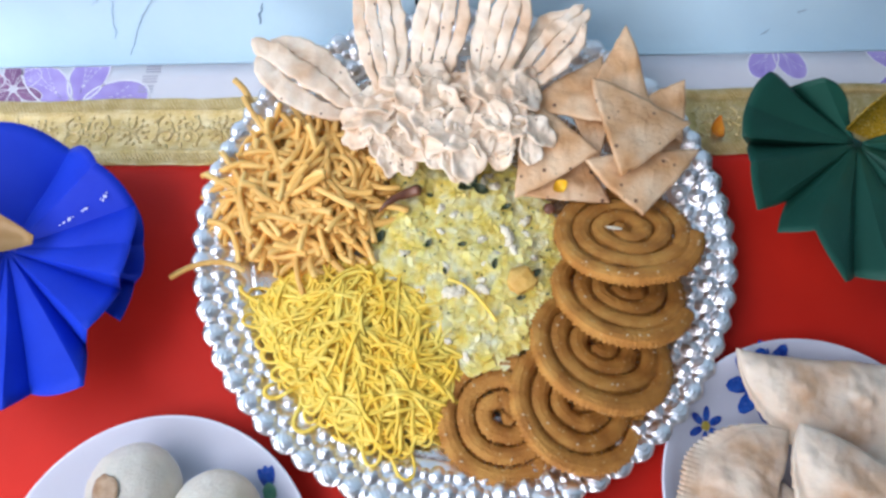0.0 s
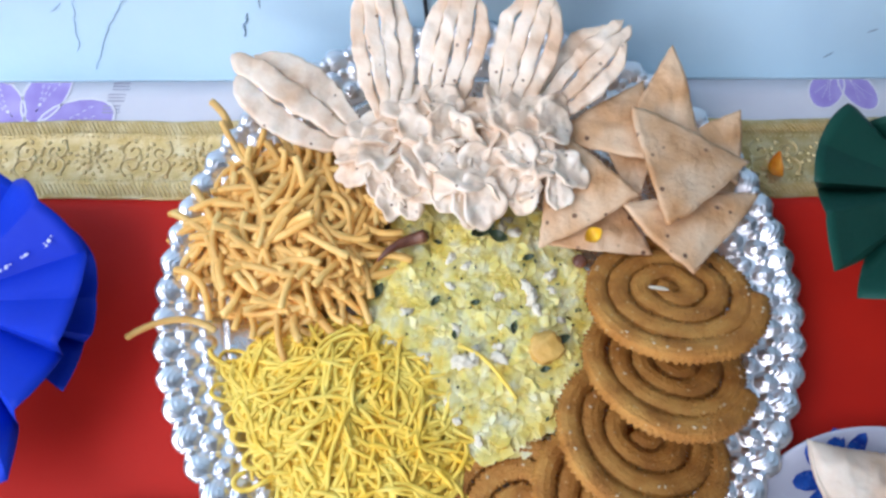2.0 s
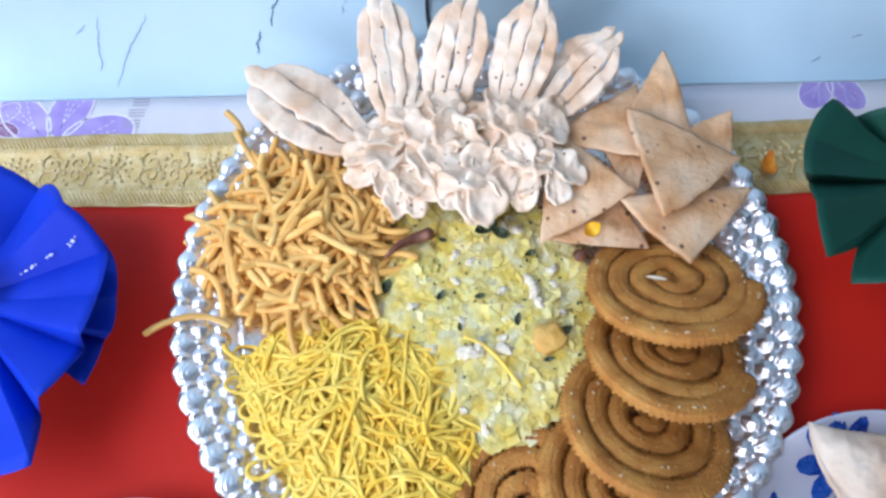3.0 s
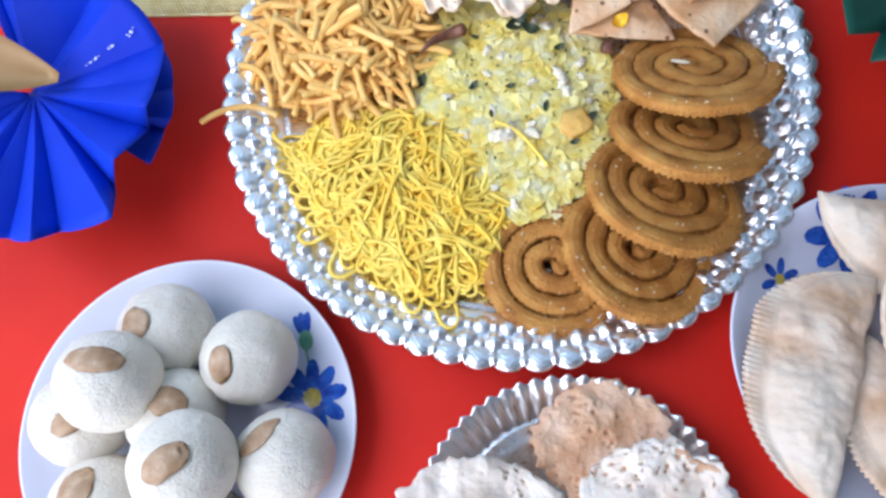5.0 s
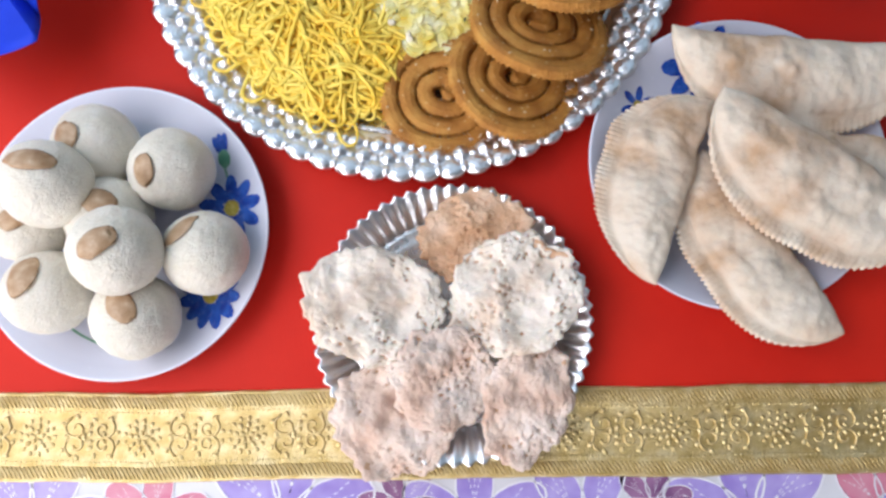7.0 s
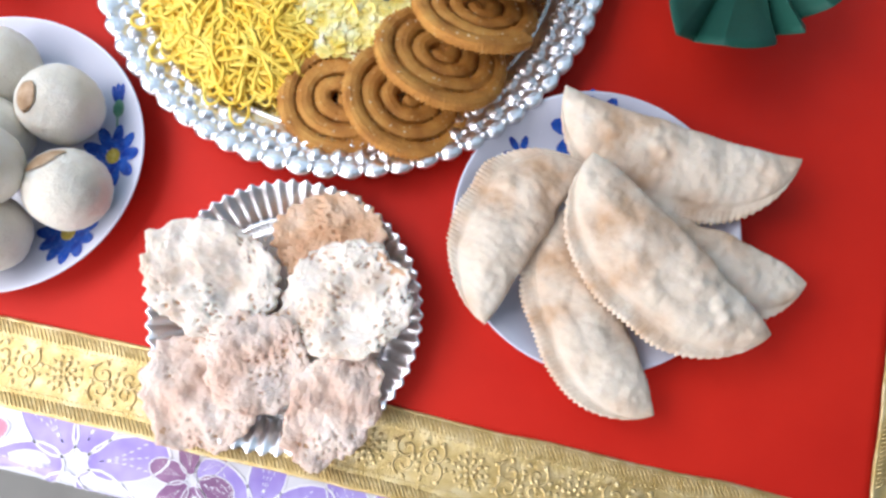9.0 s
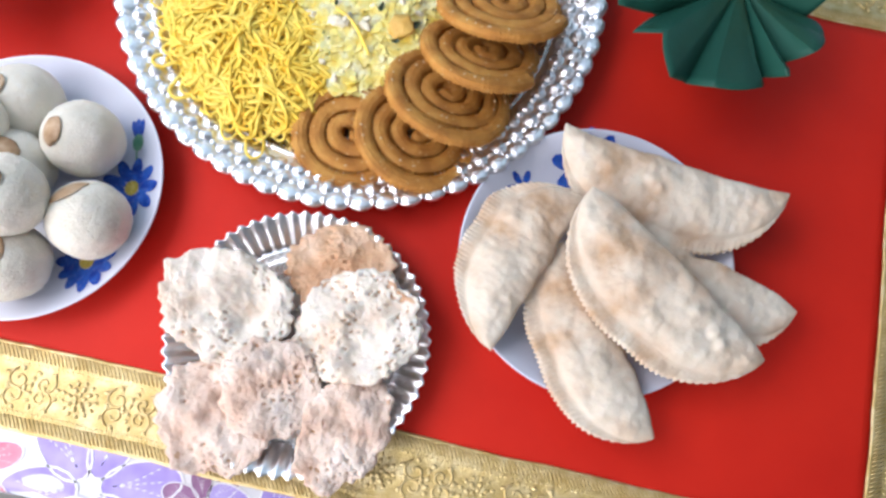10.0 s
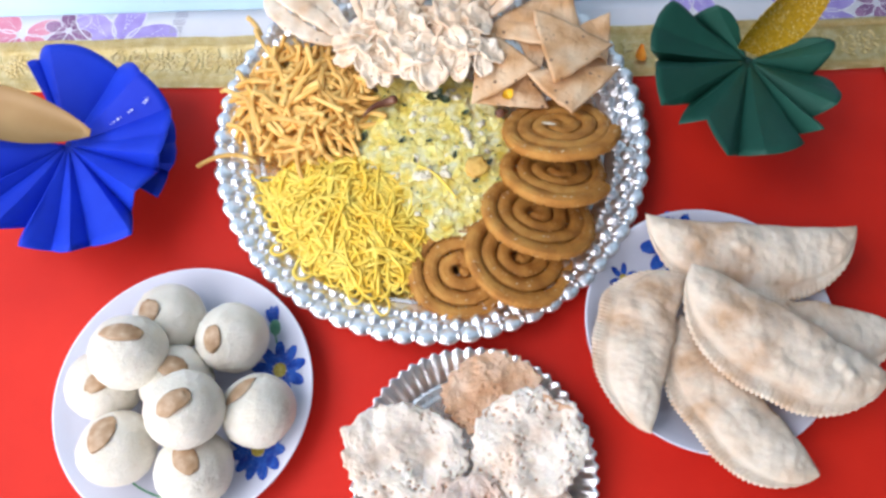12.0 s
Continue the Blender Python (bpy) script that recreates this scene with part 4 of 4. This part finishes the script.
for n in range(150):
    while True:
        x, y = rnd.uniform(-1, 1) * 0.068, rnd.uniform(-1, 1) * 0.066
        if (x / 0.066) ** 2 + (y / 0.064) ** 2 < 1 and in_tray((x, y)) < 0.143:
            break
    start, way0, curl = Vector((x, y, 0)), rnd.uniform(0, 6.28), rnd.choice((10, 16, 26, 44))
    side0 = Vector((-math.sin(way0), math.cos(way0), 0))
    seed = rnd.random() * 90
    for strand in range(rnd.choice((2, 3, 4, 5))):
        p = start + side0 * (0.0031 * strand + rnd.gauss(0, 0.0008)) + Vector((rnd.gauss(0, 0.003), rnd.gauss(0, 0.003), 0))
        way, high = way0 + rnd.gauss(0, 0.14), rnd.uniform(0.86, 1.16)
        p.z = heap_height(p.x, p.y, 0, 0, 0.076, 0.072, 0.019) * high
        pts, stride = [], 0.0019
        for k in range(rnd.randint(14, 44)):
            pts.append(p.copy())
            turn = 8.0 * curl * noise.noise(Vector((k * 0.085, seed, strand * 0.12))) + rnd.gauss(0, 9)
            if in_tray(p) > 0.139 or (p.x / 0.068) ** 2 + (p.y / 0.066) ** 2 > 1:
                inward = math.atan2(-p.y, -p.x)
                way += 0.55 * math.sin(inward - way)
            way += turn * stride
            p = p + Vector((math.cos(way), math.sin(way), 0)) * stride
            rest = max(heap_height(p.x, p.y, 0, 0, 0.078, 0.074, 0.019), 0.012 + 0.5 * max(0.0, in_tray(p) - 0.138) if in_tray(p) > 0.138 else 0.0)
            p.z = max(p.z + 0.30 * (rest * (high + 0.25 * noise.noise(Vector((k * 0.14, seed + 20, strand)))) - p.z) + rnd.gauss(0, 0.0003), 0.005)
        strands.add(*tube(pts, rnd.uniform(0.00100, 0.00145), 6))
tagged(shaped("noodle_strand", strands.verts, strands.faces, STRAND, noodles), kind="stuff")

# flattened rice mix
mix_heap = thing("flaked_rice_heap", pose(0.018, 0.180, 0.0), "heap of yellow flattened rice mix with puffed grains and dark leaves", "snack heap")
mound("core", 0, 0, 0.060, 0.076, 0.0130, FLAKE, mix_heap, "packed lower flakes")
flakes = Pile()


def mix_height(x, y):
    """The uneven top of the rice mix."""
    return heap_height(x, y, 0, 0, 0.072, 0.090, 0.0135) + 0.0030 * rough((x, y, 0), 40, 1.0)


def on_heap(spread=1.0):
    while True:
        x, y = rnd.uniform(-1, 1), rnd.uniform(-1, 1)
        if x * x + y * y < spread:
            break
    x, y = x * 0.062, y * 0.077
    return x, y, mix_height(x, y)


for n in range(3000):
    x, y, z = on_heap()
    size = rnd.choice((0.0024, 0.0036, 0.0050, 0.0066))
    verts, faces, slim = [(0, 0, 0.0002)], [], rnd.uniform(0.55, 1.0)
    for k in range(7):
        a = 2 * math.pi * k / 7
        r = size * rnd.uniform(0.6, 1.15)
        verts.append((r * math.cos(a), slim * r * math.sin(a), rnd.gauss(0, 0.0004)))
    verts += [(v[0] * 0.95, v[1] * 0.95, v[2] - 0.0008) for v in verts]
    for k in range(7):
        i, j = 1 + k, 1 + (k + 1) % 7
        faces += [(0, i, j), (8, 8 + j, 8 + i), (i, 8 + i, 8 + j, j)]
    z = z * rnd.uniform(0.95, 1.05) + 0.0012 + 0.0034 * rough((x, y, 0), 70, 3.0)
    flakes.add(verts, faces, pose(x, y, z, rnd.gauss(0, 9), rnd.gauss(0, 9), rnd.uniform(0, 360)))
tagged(shaped("rice_flake", flakes.verts, flakes.faces, FLAKE, mix_heap, smooth=False), kind="stuff")


def lump(long, wide, tall, seed, bumps=0.25):
    bm = bmesh.new()
    bmesh.ops.create_icosphere(bm, subdivisions=3, radius=1)
    for v in bm.verts:
        k = 1 + bumps * rough(v.co, 2.2, seed)
        v.co = Vector((v.co.x * long * k, v.co.y * wide * k, v.co.z * tall * k))
    return bm


puffs = [part("puffed_grain", lump(0.0034, 0.0021, 0.0017, n, 0.7), PUFF, mix_heap, "white puffed rice grain") for n in range(4)]
for n in range(24):
    ob = puffs[n] if n < 4 else puffs[n % 4].copy()
    if n >= 4:
        scene.collection.objects.link(ob)
    x, y, z = on_heap(0.9)
    ob.matrix_basis = pose(x, y, z + 0.002, rnd.gauss(0, 15), rnd.gauss(0, 15), rnd.uniform(0, 360))
for x, y, turn, size in ((0.029, 0.012, -60, 1.3), (0.031, 0.006, 60, 1.2), (0.033, 0.000, -70, 1.1), (0.042, 0.020, 30, 1.2), (0.000, 0.076, 10, 1.4), (-0.008, -0.028, 20, 1.8), (-0.002, -0.026, 60, 1.6), (0.012, -0.026, -10, 1.4), (0.022, 0.044, 5, 1.3), (0.016, 0.046, 80, 1.2)):
    ob = puffs[int(size * 10) % 4].copy()
    scene.collection.objects.link(ob)
    ob.matrix_basis = pose(x, y, mix_height(x, y) + 0.0035, 0, 0, turn) @ Matrix.Scale(size, 4)


def leaf_blade(length, wide, bend, seed):
    verts, faces = [], []
    for level in (0.0003, -0.0003):
        for i in range(13):
            s = i / 12
            w = wide * math.sin(math.pi * min(1, s * 0.94 + 0.03)) ** 0.8
            for f in (-1, -0.5, 0, 0.5, 1):
                verts.append(((s - 0.5) * length, f * w, bend * length * (s - 0.5) ** 2 + 0.25 * w * f * f + level + 0.0006 * rough((s, f, 0), 3, seed)))
    for i in range(12):
        for j in range(4):
            q = i * 5 + j
            faces += [(q, q + 5, q + 6, q + 1), (65 + q, 65 + q + 1, 65 + q + 6, 65 + q + 5)]
    rim = [i * 5 for i in range(13)] + [60 + j for j in range(1, 5)] + [i * 5 + 4 for i in range(11, -1, -1)] + [j for j in range(3, 0, -1)]
    for p, q in zip(rim, rim[1:] + rim[:1]):
        faces.append((p, q, 65 + q, 65 + p))
    return verts, faces


leaves = [shaped("curry_leaf", *leaf_blade(0.010, 0.0026, 1.4, n * 5), CURRY, mix_heap, "dark dried leaf piece") for n in range(3)]
spots = [(0.005, 0.047, 30, 1.5), (0.014, 0.042, -30, 1.2), (0.030, 0.030, 20, 0.7), (-0.022, 0.005, 50, 0.7), (0.000, 0.004, 10, 0.6), (0.020, -0.010, 80, 0.7), (0.046, -0.016, 30, 0.9), (-0.004, 0.062, 70, 0.6), (-0.054, 0.012, 60, 1.0), (-0.020, 0.040, -20, 0.5), (0.036, -0.032, 15, 0.6), (-0.012, -0.014, 100, 0.5)]
for n, (x, y, turn, size) in enumerate(spots):
    ob = leaves[n] if n < 3 else leaves[n % 3].copy()
    if n >= 3:
        scene.collection.objects.link(ob)
    ob.matrix_basis = pose(x, y, mix_height(x, y) + 0.0035, 12, -8, turn) @ Matrix.Scale(size, 4)
flecks = Pile()
for n in range(70):
    x, y, z = on_heap(0.95)
    flecks.add(*leaf_blade(rnd.uniform(0.0012, 0.0028), rnd.uniform(0.0003, 0.0007), 1.0, n), pose(x, y, z + 0.0032 + 0.0034 * rough((x, y, 0), 70, 3.0), rnd.gauss(0, 20), rnd.gauss(0, 20), rnd.uniform(0, 360)))
tagged(shaped("leaf_fleck", flecks.verts, flecks.faces, CURRY, mix_heap, "tiny dark green leaf flecks"), kind="stuff")
loose = [Vector((0.008 + 0.030 * s, 0.160 - 0.026 * s + 0.005 * math.sin(3.4 * s), 0.0235 - 0.004 * s)) for s in span(0, 1, 16)]
tagged(shaped("loose_noodle", *tube(loose, 0.0012, 6), STRAND), "single curved yellow noodle lying on the rice mix", "noodle")
curl = [Vector((0.0185 + 0.0042 * math.cos(a), 0.2315 + 0.0034 * math.sin(a), 0.0235)) for a in span(-0.6, 3.6, 14)]
tagged(shaped("noodle_curl", *tube(curl, 0.0014, 6), PUFF), "pale curled noodle bit at the edge of the rice mix", "noodle")
ob = shaped("chilli", *tube([Vector((-0.016 + 0.032 * s, 0.003 * math.sin(3 * s), 0.0015 * math.sin(6 * s))) for s in span(0, 1, 16)], lambda s: 0.0042 * (0.10 + 0.9 * s ** 0.7) * (1 if s < 0.94 else 0.55), 9), CHILLI)
ob.matrix_world = pose(-0.022, 0.2140, 0.0235, 0, -8, 26)
tagged(ob, "dark brown wrinkled dried chilli lying on the mix", "chilli")
ob = part("potato_bit", lump(0.009, 0.008, 0.0035, 5, 0.4), PEANUT)
ob.matrix_world = pose(0.055, 0.159, 0.0195, 8, -10, 30)
tagged(ob, "orange-yellow fried bit lying on the rice mix", "snack bit")
ob = part("dark_seed", lump(0.0042, 0.0040, 0.0036, 8, 0.15), CHILLI)
ob.matrix_world = pose(0.076, 0.2065, 0.0220)
tagged(ob, "round dark brown seed beside the rice mix", "seed")
ob = part("pale_stick", lump(0.0055, 0.0011, 0.0010, 9, 0.1), PUFF)
ob.matrix_world = pose(0.1125, 0.1865, 0.0372, 0, 4, -8)
tagged(ob, "short pale noodle bit lying on a chakli", "snack bit")

# flower petals
ob = shaped("yellow_petal", *leaf_blade(0.010, 0.0042, 2.0, 3), YELLOW_PETAL)
ob.matrix_world = pose(0.083, 0.2195, 0.0285, 10, -20, 30)
tagged(ob, "small yellow flower petal resting on a cracker", "petal")
ob = shaped("marigold_petal", *leaf_blade(0.017, 0.0046, 1.6, 4), MARIGOLD)
ob.matrix_world = pose(0.2055, 0.2720, 0.0018, 0, 0, 84)
tagged(ob, "orange marigold petal lying on the gold ribbon", "petal")


thread = [Vector((-0.163 + 0.010 * s, 0.184 + 0.009 * s + 0.003 * math.sin(5 * s), 0.0011)) for s in span(0, 1, 10)]
tagged(shaped("thread", *tube(thread, 0.00035, 5), PUFF), "tiny pale thread lying on the red cloth", "thread")


# ---- pleated paper fans ----
def pleats(name, corners, hub, mat, fan, label):
    """Panels of paper from a hub out to the folds, each a little arched, with sharp creases between them."""
    cols, rows = 8, 12
    verts, faces = [], []
    for n, ((a0, r0, z0), (a1, r1, z1)) in enumerate(zip(corners, corners[1:])):
        wide = min(1.0, abs(a1 - a0) / 30)
        for i in range(cols + (1 if n == len(corners) - 2 else 0)):
            f = i / cols
            a = radians(a0 + (a1 - a0) * f)
            arch = math.sin(math.pi * f)
            reach = r0 + (r1 - r0) * f + 0.0025 * wide * arch
            rise = z0 + (z1 - z0) * f + 0.004 * wide * arch
            for j in range(rows + 1):
                s = j / rows
                r = 0.003 + (reach - 0.003) * s
                z = hub + (rise - hub) * s - 0.007 * s * (1 - s)
                z += 0.0016 * rough((r * math.cos(a), r * math.sin(a), 0), 40, n * 0.7) * s
                verts.append((r * math.cos(a), r * math.sin(a), z))
    total = (len(corners) - 1) * cols + 1
    for c in range(total - 1):
        for j in range(rows):
            q = c * (rows + 1) + j
            faces.append((q, q + 1, q + rows + 2, q + rows + 1))
    cup = shaped(name, verts, faces, mat, fan, label)
    for e in cup.data.edges:
        p, q = e.vertices
        if p // (rows + 1) == q // (rows + 1) and (p // (rows + 1)) % cols == 0:
            e.use_edge_sharp = True
    thick = cup.modifiers.new("paper", "SOLIDIFY")
    thick.thickness = 0.0005


def paper_fan(name, apex, folds, mat, label, under=()):
    """A pleated paper cup: panels from an apex out to folds given as (compass degrees, reach and rise in millimetres)."""
    fan = thing(name, pose(apex[0], apex[1], 0.0008), label, "paper fan", "pleated paper fans")
    corners = []
    for turn, reach, rise in folds:
        if corners and turn > corners[-1][0] + 90:
            turn -= 360
        corners.append((turn, reach / 1000, rise / 1000))
    pleats("pleated_cup", corners, apex[2], mat, fan, "")
    if under:
        shaded = [(turn + 6, reach * 0.92, 0.42 * rise) for turn, reach, rise in corners if under[0] < turn < under[1]]
        pleats("under_fold", shaded, apex[2] - 0.012, mat, fan, "lower folds of the paper in the shade of the cup")
    shaped("foot", *lathe([(0.0001, 0.0), (0.020, 0.0), (0.015, 0.008), (0.006, apex[2] - 0.004), (0.0001, apex[2] - 0.003)], 20), mat, fan, "folded paper foot")
    return fan


def flame(fan, base, tip, wide, mat, label, face, root):
    """A flat pointed card leaf standing in the fan."""
    a, b = Vector(base), Vector(tip)
    along = b - a
    side = along.cross(Vector(face)).normalized()
    up = side.cross(along).normalized()
    verts, faces = [], []
    for level in (0.0006, -0.0006):
        for i in range(21):
            s = i / 20
            w = wide * math.sin(math.pi * (root + (0.98 - root) * s)) ** 0.85
            for f in (-1, 0, 1):
                verts.append(a + along * s + side * (f * w) + up * (level + 0.004 * math.sin(math.pi * s)))
    for i in range(20):
        for j in range(2):
            q = i * 3 + j
            faces += [(q, q + 3, q + 4, q + 1), (63 + q, 63 + q + 1, 63 + q + 4, 63 + q + 3)]
    rim = [i * 3 for i in range(21)] + [61, 62] + [i * 3 + 2 for i in range(19, -1, -1)] + [1]
    for p, q in zip(rim, rim[1:] + rim[:1]):
        faces.append((p, q, 63 + q, 63 + p))
    return shaped("flame", verts, faces, mat, fan, label)


BLUE_FOLDS = [(118, 74, 47), (112, 78, 42), (98, 72, 62), (62, 73, 38), (33, 79, 62), (16, 86, 42), (-3, 88, 50), (-18, 94, 62), (-21, 86, 40), (-38, 96, 62), (-46, 88, 34), (-50, 116, 55),
              (-68, 98, 40), (-72, 106, 56), (-82, 97, 46), (-91, 97, 60), (-100, 74, 36), (-108, 86, 56), (-126, 84, 48), (-132, 78, 58), (-142, 52, 34), (-152, 66, 52), (-166, 62, 60), (-178, 46, 50)]
blue_fan = paper_fan("paper_fan", (-0.268, 0.184, 0.030), BLUE_FOLDS, BLUE_PAPER, "bright blue pleated paper fan with a gold card flame", (-40, 40))
flame(blue_fan, (0.026, 0.000, 0.046), (-0.085, 0.016, 0.082), 0.020, CARD, "plain brown-gold card flame", (0, -0.4, 1), 0.03)
glue = Pile()
for n, step in enumerate((0, 1, 2.2, 3.0, 5.2, 6.0, 9.4, 10.0, 10.3, 10.6)):
    glue.add(*bead(0.0007 + 0.0004 * (n % 3), 0.0005), pose(0.036 + 0.0030 * step, 0.0120 + 0.0014 * step + (0.002 * (n - 8) if n > 6 else 0), 0.0385 + 0.0010 * step, 0, 0, 40 * n))
shaped("glue", glue.verts, glue.faces, GLUE, blue_fan, "dried whitish glue streak")
GREEN_FOLDS = [(118, 24, 46), (136, 46, 60), (142, 58, 42), (153, 77, 63), (170, 86, 58), (184, 90, 55), (181, 76, 34), (196, 93, 58), (212, 103, 52), (216, 70, 32), (222, 98, 42), (231, 88, 52), (245, 113, 58),
               (251, 101, 44), (259, 105, 59), (279, 92, 52), (284, 78, 38), (289, 87, 57), (297, 70, 40), (304, 75, 57), (320, 67, 50), (338, 50, 34), (345, 53, 56), (360, 54, 54), (376, 26, 40)]
green_fan = paper_fan("paper_fan", (0.284, 0.245, 0.030), GREEN_FOLDS, GREEN_PAPER, "dark green pleated paper fan with a glittery gold flame")
flame(green_fan, (0.003, 0.004, 0.032), (0.040, 0.032, 0.108), 0.023, GLITTER, "gold glitter flame", (0.1, -1.0, 0.5), 0.24)

# ---- flowers printed on the vinyl ----
def on_vinyl(pile, outline, lift):
    mid = (sum(p[0] for p in outline) / len(outline), sum(p[1] for p in outline) / len(outline))
    verts = []
    for x, y in [mid] + list(outline):
        p = vinyl_height(x, min(y, 0.3378))
        verts.append((p[0], p[1] - (lift if y < -0.2 else 0), p[2] + lift))
    n = len(outline)
    pile.add(verts, [(0, 1 + i, 1 + (i + 1) % n) for i in range(n)])


def printed_flower(x, y, size, turn, ink, label, petals=6):
    fill, lines = Pile(), Pile()
    for n in range(petals):
        a = turn + n * 2 * math.pi / petals
        cx, cy = x + 0.60 * size * math.cos(a), y + 0.60 * size * math.sin(a)
        if cy > 0.336:
            continue
        wide = size * (0.27 + 0.03 * math.sin(7 * n + size * 900))
        body = oval(cx, cy, size * 0.46, wide, a, 18)
        on_vinyl(fill, body, 0.0003 + 0.00002 * n)
        rim = oval(cx, cy, size * 0.49, wide * 1.10, a, 18)
        for i in range(18):
            j = (i + 1) % 18
            on_vinyl(lines, [body[i], rim[i], rim[j], body[j]], 0.0006)
        for f in (-0.6, 0.0, 0.6):
            for s in range(7):
                b = a + 0.30 * f * (s / 6)
                r = size * (0.30 + 0.085 * s)
                on_vinyl(lines, oval(x + r * math.cos(b), y + r * math.sin(b), size * 0.030, size * 0.007, b, 6), 0.0006)
    flower = shaped("printed_flower", fill.verts, fill.faces, ink, vinyl, label)
    shaped("printed_outline", lines.verts, lines.faces, PALE, flower, "white petal outlines")


for x, y, size, turn in ((-0.062, -0.186, 0.054, 0.3), (0.054, -0.194, 0.046, 0.5), (0.122, -0.192, 0.046, 0.1), (0.222, -0.190, 0.052, 0.7), (0.350, -0.192, 0.052, 0.9), (-0.215, -0.190, 0.052, 0.1),
                         (-0.262, 0.302, 0.052, 0.25), (0.262, 0.348, 0.034, 1.0), (0.372, 0.320, 0.044, 0.5), (-0.113, 0.330, 0.013, 0.0)):
    printed_flower(x, y, size, turn, LILAC, "lilac printed flower")
for x, y, size, turn in ((0.010, -0.180, 0.026, 0.9), (0.162, -0.180, 0.024, 1.3), (-0.308, 0.320, 0.022, 0.7), (0.430, 0.325, 0.024, 0.5)):
    printed_flower(x, y, size, turn, MAROON, "maroon printed flower")
for x, y, size, turn in ((0.302, -0.186, 0.036, 0.2), (-0.142, -0.188, 0.034, 0.4), (-0.350, 0.318, 0.034, 0.3)):
    printed_flower(x, y, size, turn, PINK, "pink printed flower")
for n in range(3):
    y = 0.3150 + 0.0085 * n
    mark = Pile()
    for k in range(3):
        on_vinyl(mark, [(-0.216 + 0.002 * n, y + 0.0024 * k), (-0.205 + 0.002 * n, y + 0.0024 * k), (-0.205 + 0.002 * n, y + 0.0024 * k + 0.0009), (-0.216 + 0.002 * n, y + 0.0024 * k + 0.0009)], 0.0004)
    shaped("printed_mark", mark.verts, mark.faces, GREY_INK, vinyl, "small grey printed bars")
